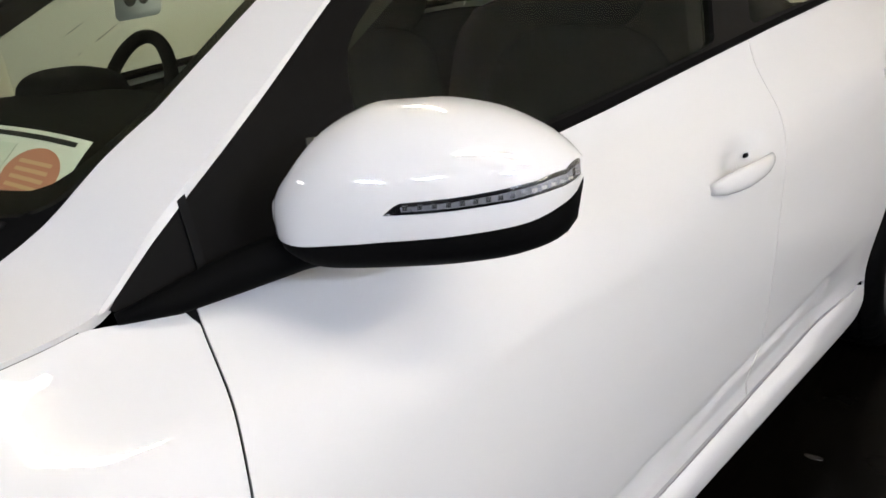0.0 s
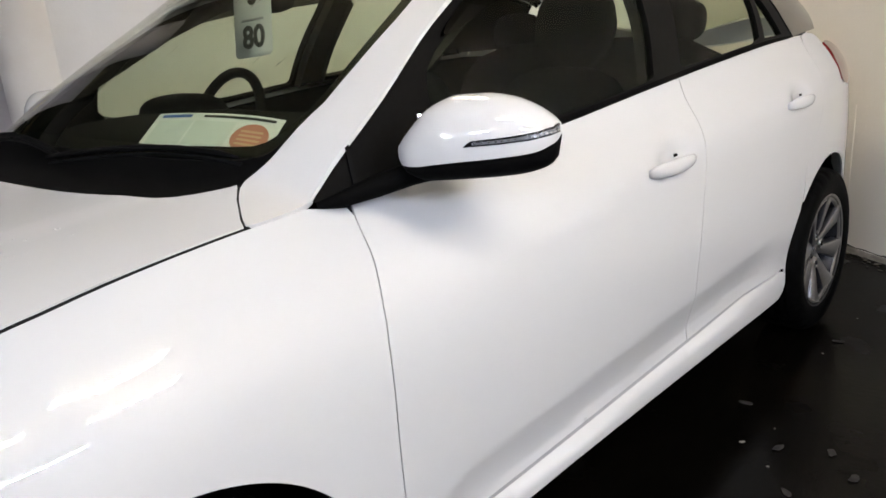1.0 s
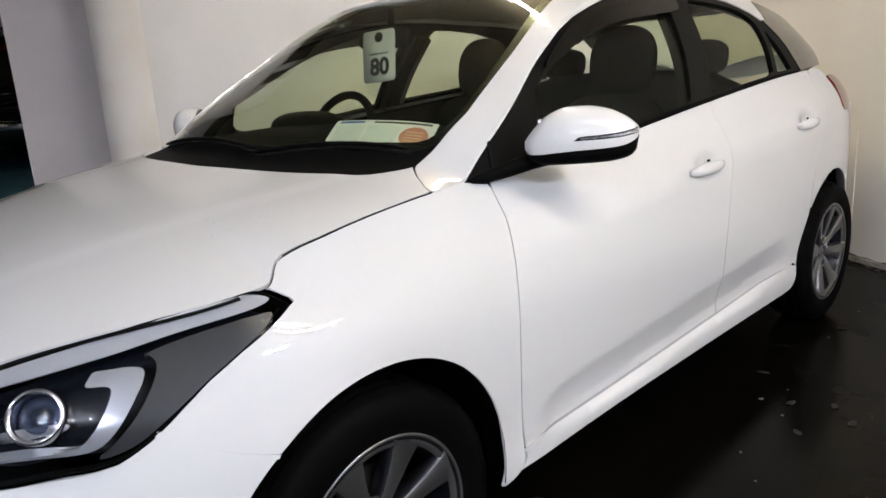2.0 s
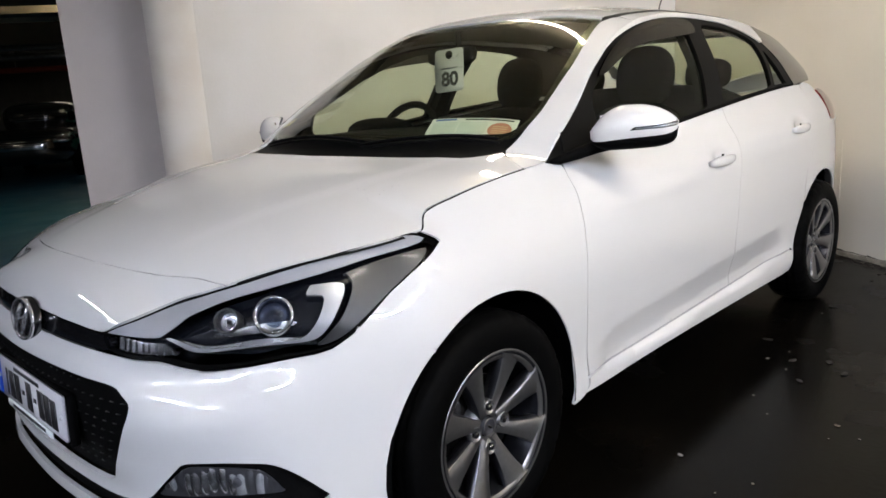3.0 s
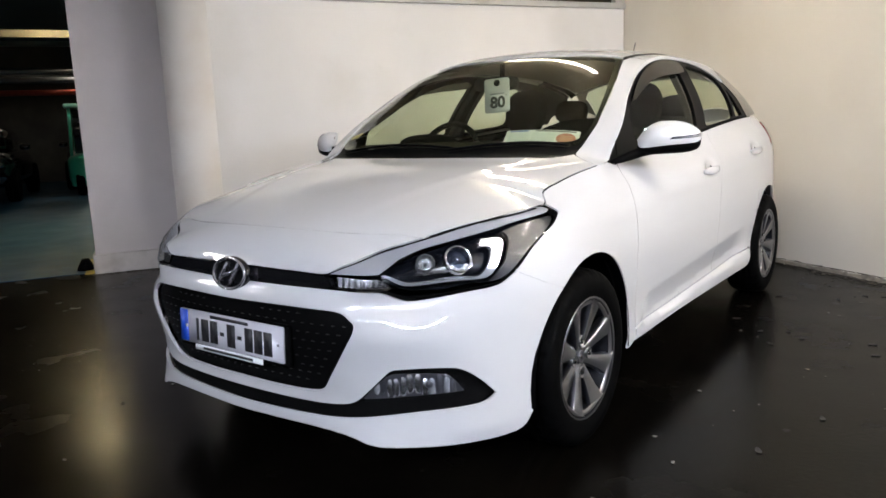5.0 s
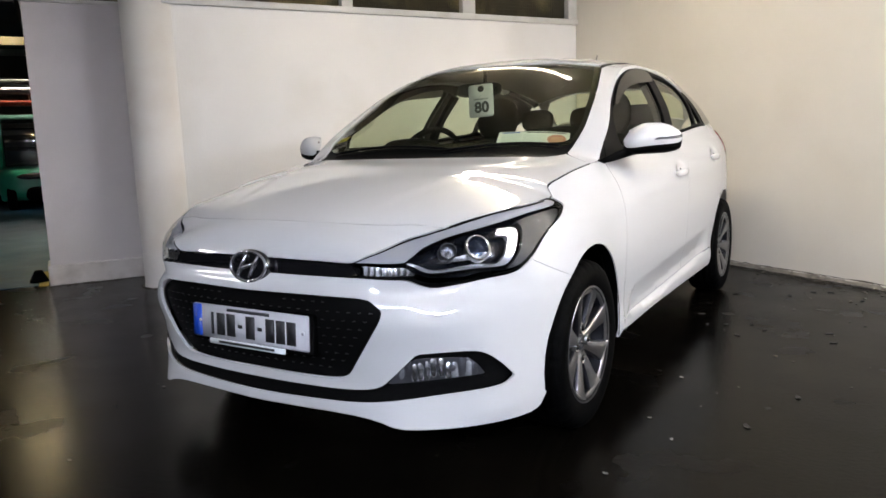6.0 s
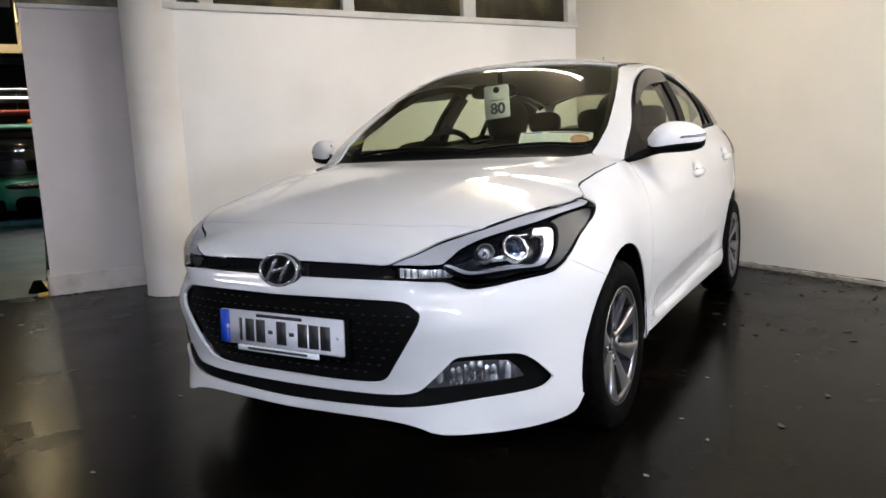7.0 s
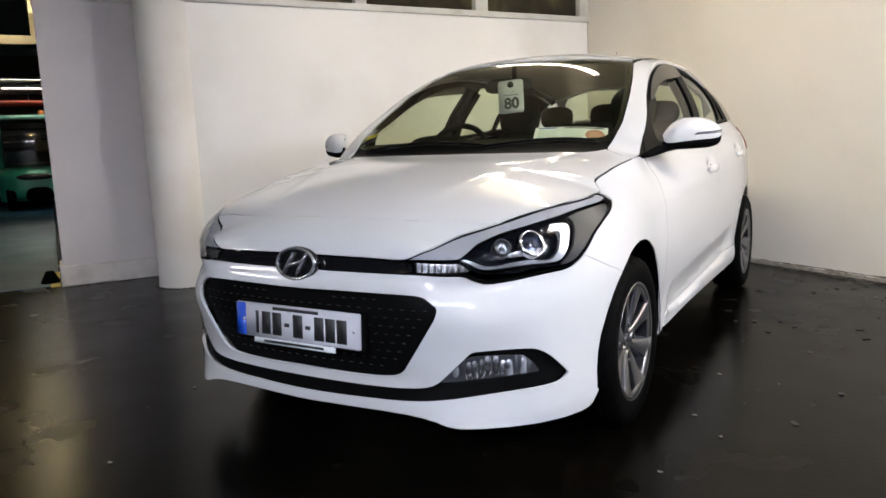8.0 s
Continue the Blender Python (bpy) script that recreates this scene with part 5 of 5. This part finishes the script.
rv = part("rear_view_mirror", blob(.125, .02, .035, pose(-.035, .865, 1.30, -4, 0, 0), 4), DASH, car, "black interior mirror")
part("mount", tube([(0, .865, 1.31), (0, .87, 1.39)], .012, 8), DASH, rv)
for x0, x1, y0, y1 in ((.12, .60, .232, .365), (-.52, .16, .300, .245)):
    pts = [Vector(lid(x0 + (x1 - x0) * t, y0 + (y1 - y0) * t)) + Vector((0, -.004, .004)) for t in np.linspace(0, 1, 14)]
    wp = part("wiper", tube(pts, [.004] + [.006] * 12 + [.003], 8), BLACK, car, "black wiper parked under the windscreen")
    pts = [p + Vector((0, .004, -.012)) for p in pts]
    part("blade", tube(pts, .004, 6), SEAL_AND_SHADE, wp)


# ---------------------------------------------------------------- things in and round the car
def text_mesh(body, size, m, mat, parent, name="lettering", bold=.012):
    cu = bpy.data.curves.new("tmp_text", "FONT")
    cu.body, cu.size, cu.align_x, cu.align_y, cu.extrude, cu.offset = body, size, "CENTER", "CENTER", .0004, size * bold
    ob = bpy.data.objects.new("tmp_text", cu)
    scene.collection.objects.link(ob)
    me = bpy.data.meshes.new_from_object(ob.evaluated_get(bpy.context.evaluated_depsgraph_get()))
    bpy.data.objects.remove(ob)
    me.transform(m)
    me.materials.clear()
    me.materials.append(mat)
    me.name = name
    o = new(name, me)
    o.parent = parent
    return o


# card tag that hangs from the interior mirror
tag = thing("hang_tag", "white card tag hung from the mirror, printed 80", "tag", (.012, .795, 1.243))
tag.rotation_euler = (radians(90 - 12), radians(-4), radians(14))
outline = rounded(.126, .165, .014)
bm = plate([(x, y) for x, y in outline], .0015)
part("card", bm, TAG_CARD, tag)
part("hook_hole", lathe([(0, .0004), (.016, .0004), (.016, -.002)], 24, pose(0, .06, 0)), TRIM, tag)
part("print_bar", box(bmesh.new(), .074, .006, .0006, pose(0, .008, .0005)), GREY_INK, tag)
text_mesh("80", .074, pose(.002, -.036, .0006), INK, tag, bold=.035)

# card behind the windscreen
card_out = [(.322, .371), (.614, .449), (.629, .384), (.335, .305)]
sticker = tagged(panel("windscreen_card", lid, card_out, PAPER, None, off=-.011, depth=.0008, gap=0, sharp=True, res=.03), "white printed card with a red seal behind the windscreen", "card")


def card_at(a, b):
    """A place on the card: a across, b up, both 0 to 1."""
    p = [np.array(q) for q in card_out]
    return (p[3] * (1 - a) + p[2] * a) * (1 - b) + (p[0] * (1 - a) + p[1] * a) * b


def card_patch(name, a0, a1, b0, b1, mat, off):
    return panel(name, lid, [card_at(a0, b0), card_at(a1, b0), card_at(a1, b1), card_at(a0, b1)], mat, sticker, off=-.011 + off, depth=.0003, gap=0, sharp=True, res=.02)


card_patch("print_bar", .05, .30, .85, .94, BLUE_INK, .0008)
card_patch("print_bar", .40, .95, .86, .93, INK, .0008)
PALE = material("pale_green_print", (.68, .73, .71), .5, grain=.08, scale=40)
card_patch("print_box", .05, .34, .10, .76, PALE, .0008)
card_patch("print_box", .36, .68, .10, .76, PALE, .0008)
ring = [card_at(.83 + .13 * math.cos(t), .42 + .34 * math.sin(t)) for t in np.linspace(0, 2 * math.pi, 29)[:-1]]
panel("seal", lid, ring, RED_INK, sticker, off=-.010, depth=.0003, gap=0, sharp=True, res=.02)
for b in (.24, .34, .44, .54):
    card_patch("seal_bar", .75, .91, b, b + .045, ORANGE_INK, .0016)
disc = [(-.60 + x, .455 + y * .8 + .22 * (abs(.60 - x) - .6)) for x, y in rounded(.075, .05, .01)]
tagged(panel("windscreen_label", lid, disc, YELLOW_INK, None, off=-.011, depth=.0006, gap=0, sharp=True, res=.03), "small yellow label stuck inside the windscreen", "label")

# flat bits on the floor
LEAF = material("dry_leaf_flake", (.20, .165, .12), .8, grain=.5, scale=80)
PALE_BIT = material("pale_paper_scrap", (.17, .16, .14), .7, grain=.3, scale=60)
rnd = random.Random(11)


def flake(x, y, r, mat, label):
    pts = []
    for k in range(9):
        a = 2 * math.pi * k / 9
        q = r * rnd.uniform(.65, 1.1)
        pts.append((q * math.cos(a), .55 * q * math.sin(a)))
    bm = plate(pts, .002, pose(0, 0, .0032), .0006)
    for v in bm.verts:
        v.co.z += .15 * abs(v.co.x) * rnd.uniform(.2, 1)
    ob = part("leaf_scrap", bm, mat)
    ob.location, ob.rotation_euler = (x, y, 0), (0, 0, rnd.uniform(0, 6.28))
    return tagged(ob, label, "litter", group="scraps on the floor")


for x, y in ((1.39, 2.51), (1.33, 2.15), (1.27, 2.19), (0.95, 1.62), (1.03, 0.67), (1.03, 0.16), (1.15, -0.00), (1.03, -0.35), (-0.99, -0.43), (-0.64, -1.09)):
    flake(x, y, .012, PALE_BIT, "pale flat scrap lying on the dark floor")
DARK_BIT = material("wet_dark_leaf", (.012, .010, .008), .6, grain=.5, scale=80)
for x, y in ((0.96, 2.47), (1.24, 1.62), (1.13, 1.46), (1.54, 1.67), (1.57, 1.50), (1.27, 2.54), (1.39, 2.70), (1.49, 2.73), (1.04, 1.65), (1.16, 1.71), (1.67, 2.54), (0.87, 1.84), (1.36, 0.23), (1.49, 0.62)):
    flake(x, y, .022, DARK_BIT, "dark wet leaf scrap on the floor")
for i in range(60):
    p = room(rnd.uniform(.6, 5.5), rnd.expovariate(1 / .9) + .12)
    if p.x < 1.0 and -.9 < p.y < 3.3:
        continue
    flake(p.x, p.y, rnd.uniform(.006, .016), rnd.choice((LEAF, DARK_BIT, DARK_BIT)), "small dry leaf scrap on the dark floor")
for i in range(20):
    p = room(rnd.uniform(-.5, .9), rnd.uniform(5.2, 7.6))
    flake(p.x, p.y, rnd.uniform(.005, .012), LEAF, "small dry leaf scrap on the dark floor")

# yellow kerb mark and black cone foot by the wall end
structure("road_marking", upright(-1.5, -.72, 4.79, 4.86, .0, .006, 0), YELLOW, "worn yellow line on the floor at the wall end", "marking")
foot = thing("bollard_foot", "black rubber foot standing at the wall end", "bollard", room(-.95, 4.86))
part("base", lathe([(0, .10), (.03, .10), (.045, .07), (.07, .02), (.075, 0), (0, 0)], 24), RUBBER, foot)

# ---- far aisle
GREEN = material("green_machine_paint", (.05, .46, .29), .3, coat=.5, grain=.12, scale=8, stain=(.02, .14, .09), stain_scale=3)
DARK_GLASS = material("dark_cab_glass", (.012, .013, .014), .08, coat=1.0)
BEACON = material("orange_beacon", (.6, .16, .02), .25, coat=.8)
TEAL_EDGE = material("faded_green_frame", (.16, .33, .25), .45, grain=.2, scale=10)
mc = room(-10.9, 5.05)
sweeper = thing("utility_vehicle", "green cabbed utility vehicle with an orange beacon, parked", "vehicle", mc)
sweeper.rotation_euler = (0, 0, radians(TURN_ROOM + 90))
bd = part("body", blob(.66, .9, .33, pose(0, 0, .50), 5, 32, 20), GREEN, sweeper)
part("hood_panel", blob(.60, .5, .115, pose(0, -.43, .63), 2.6, 32, 16), DARK_GLASS, bd)
part("skirt", block(1.22, 1.5, .26, (0, .05, .30), .05), GREEN, sweeper)
part("wheel_arch", blob(.24, .12, .15, pose(.05, -.83, .30), 3, 28, 16), RUBBER, sweeper, "black wheel arch")
for sx in (-1, 1):
    for sy in (-.55, .6):
        part("cab_post", tube([(sx * .55, sy, .75), (sx * .52, sy * .85, 1.72)], .032, 8), GREEN, sweeper)
    part("wheel", lathe([(.0, .07), (.12, .07), (.21, .08), (.24, .05), (.24, -.05), (.21, -.08), (0, -.08)], 28, pose(sx * .42, -.70, .24, 0, 90, 0)), RUBBER, sweeper)
part("cab_roof", block(1.2, 1.25, .09, (0, .03, 1.76), .03), TEAL_EDGE, sweeper)
part("cab_glass", block(.98, .98, .86, (0, .06, 1.25), .02), DARK_GLASS, sweeper)
part("beacon", lathe([(0, .10), (.04, .09), (.05, .06), (.055, 0)], 20, pose(.22, -.42, 1.80)), BEACON, sweeper)

DARK_PAINT = material("black_car_paint", (.006, .006, .008), .15, coat=1.0)


def far_car(a, b, turn, label):
    c = thing("parked_car", label, "car", room(a, b), group="dark cars in the aisle")
    c.rotation_euler = (0, 0, radians(TURN_ROOM + turn))
    bodyp = part("body", blob(.87, 2.05, .36, pose(0, 0, .60), 4.5, 36, 20), DARK_PAINT, c)
    part("cabin", blob(.70, 1.2, .33, pose(0, .25, 1.10), 3.2, 32, 18), DARK_GLASS, c)
    for sx in (-1, 1):
        part("headlamp", blob(.16, .08, .055, pose(sx * .60, -1.93, .70), 3), CHROME, c)
        part("door_mirror", blob(.09, .06, .06, pose(sx * .95, -.55, 1.0), 3), DARK_PAINT, c)
        for sy in (-1.28, 1.3):
            part("wheel", lathe([(0, .09), (.2, .09), (.3, .1), (.32, .07), (.32, -.07), (.3, -.1), (0, -.1)], 28, pose(sx * .78, sy, .32, 0, 90, 0)), RUBBER, c)
    part("grille", block(.7, .04, .12, (0, -2.03, .62), .01), CHROME, c)
    return c


far_car(-10.9, 7.35, 90, "black saloon car parked in the dark aisle")
far_car(-13.4, 5.0, 90, "dark hatchback parked behind the green machine")
far_car(-11.2, 9.9, 90, "black car parked in the dark aisle")
# Buff concrete darkened by colour so the aisle reads as unlit.
SHADED_CONCRETE = material("sooty_buff_concrete", (.07, .065, .055), .85, grain=.3, scale=4, stain=(.03, .028, .025), stain_scale=1.1, bump_height=.002, bump_scale=25)
structure("wall_aisle", upright(-16.2, -16, -2, 14, 0, CEIL), SHADED_CONCRETE, "buff concrete wall behind the parked cars, darkened for the dim aisle", "wall")
for i, (a, z, r, mat, lab) in enumerate(((-9.6, 2.36, .05, PIPE_GREY, "grey service pipe"), (-9.8, 2.22, .06, PIPE_GREY, "grey service pipe"), (-10.0, 2.0, .055, PIPE_RED, "red sprinkler pipe"), (-9.4, 2.45, .03, PIPE_GREY, "thin grey conduit"))):
    p = thing("pipe", lab + " slung under the ceiling slab", "pipe", group="service pipes")
    part("run", tube([room(a, 1.0, z), room(a, 7.0, z), room(a, 14.0, z)], r, 12), mat, p)
    for b in (2.5, 5.0, 7.5, 10):
        part("bracket", tube([room(a, b, z + r), room(a, b, CEIL)], .008, 6), PIPE_GREY, p)
# Soffit added to hide the amber-lit slab and its batten from the camera.
structure("beam", upright(-2.5, -.6, 4.8, 20, CEIL - .43, CEIL - .002), SHADED_CONCRETE, "added dark soffit that hides the lit slab over the aisle", "beam")
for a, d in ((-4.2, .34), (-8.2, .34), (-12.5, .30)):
    structure("beam", upright(a, a + .35, 1.0, 20, CEIL - d, CEIL - .002), SHADED_CONCRETE, "concrete beam under the ceiling slab, darkened for the dim aisle", "beam")

# beads of water on the bonnet, the roof and the windscreen
rnd = random.Random(23)
bead_vol = bmesh.new()
bmesh.ops.create_icosphere(bead_vol, subdivisions=1, radius=1)
bead_mesh = bpy.data.meshes.new("bead")
bead_vol.to_mesh(bead_mesh)
bead_v = np.array([v.co[:] for v in bead_mesh.vertices])
bead_f = [list(p.vertices) for p in bead_mesh.polygons]


def water(name, zones, mat, label):
    """Beads and runs of water that lie on the lid's surface."""
    verts, faces = [], []
    for zone, n, r0, r1, run in zones:
        for i in range(n):
            x, y = rnd.uniform(*zone[:2]), rnd.uniform(*zone[2:])
            r = rnd.uniform(r0, r1)
            long, drift = 1 + (run - 1) * rnd.random(), rnd.uniform(-.35, .35) if run > 1 else 0
            qx, qy = x + bead_v[:, 0] * r + bead_v[:, 1] * r * long * drift, y + bead_v[:, 1] * r * long
            P = lid(qx, qy)
            P[:, 2] += bead_v[:, 2] * r * .55
            base = len(verts)
            verts += [tuple(q) for q in P]
            faces += [[base + k for k in f] for f in bead_f]
    me = bpy.data.meshes.new(name)
    me.from_pydata(verts, [], faces)
    me.polygons.foreach_set("use_smooth", [True] * len(me.polygons))
    me.materials.append(mat)
    return tagged(new(name, me), label, "water", kind="stuff")


water("water_beads", (((-.15, .60, -.14, .10), 260, .0012, .0028, 1), ((-.45, .50, .90, 1.5), 420, .0018, .0045, 1)), material("water_bead", (.62, .63, .63), .08, coat=1.0, spec=.6), "small clear beads of water on the white bodywork")
water("water_runs", (((-.55, .56, .48, .88), 90, .0005, .0010, 1), ((-.05, .54, .48, .86), 46, .0005, .0009, 26)), material("water_film", (.10, .10, .085), .15, spec=.5), "fine drops and runs of water on the windscreen")
bpy.data.meshes.remove(bead_mesh)

# grit scattered over the floor, and dirt at the feet of the pier and the column
def grit(name, spots, r0, r1, mat, label):
    bm = bmesh.new()
    for p in spots:
        b = bmesh.new()
        bmesh.ops.create_icosphere(b, subdivisions=1, radius=rnd.uniform(r0, r1))
        for v in b.verts:
            v.co *= rnd.uniform(.7, 1.3)
            v.co.z *= .35
        bmesh.ops.transform(b, matrix=pose(p.x, p.y, .002, 0, 0, rnd.uniform(0, 360)), verts=b.verts)
        join(bm, b)
    return tagged(part(name, bm, mat), label, "dirt", kind="stuff")


spots = [room(rnd.uniform(.8, 5.8), abs(rnd.gauss(0, 1.6)) + .1) for i in range(170)] + [room(rnd.uniform(-.6, 2.2), rnd.uniform(4.4, 7.8)) for i in range(200)]
grit("grit", [p for p in spots if not (abs(p.x) < .9 and -.9 < p.y < 3.3)], .002, .0055, PALE_BIT, "pale grit scattered over the dark floor")
spots = [room(rnd.uniform(-.68, -.62), rnd.uniform(3.75, 4.8)) for i in range(70)] + [c0 + Vector((.228 * math.cos(t), .228 * math.sin(t), 0)) for t in [rnd.uniform(-2.6, .6) for i in range(70)]]
grit("dirt", spots, .005, .016, GRIME, "dark dirt gathered at the foot of the wall and column")
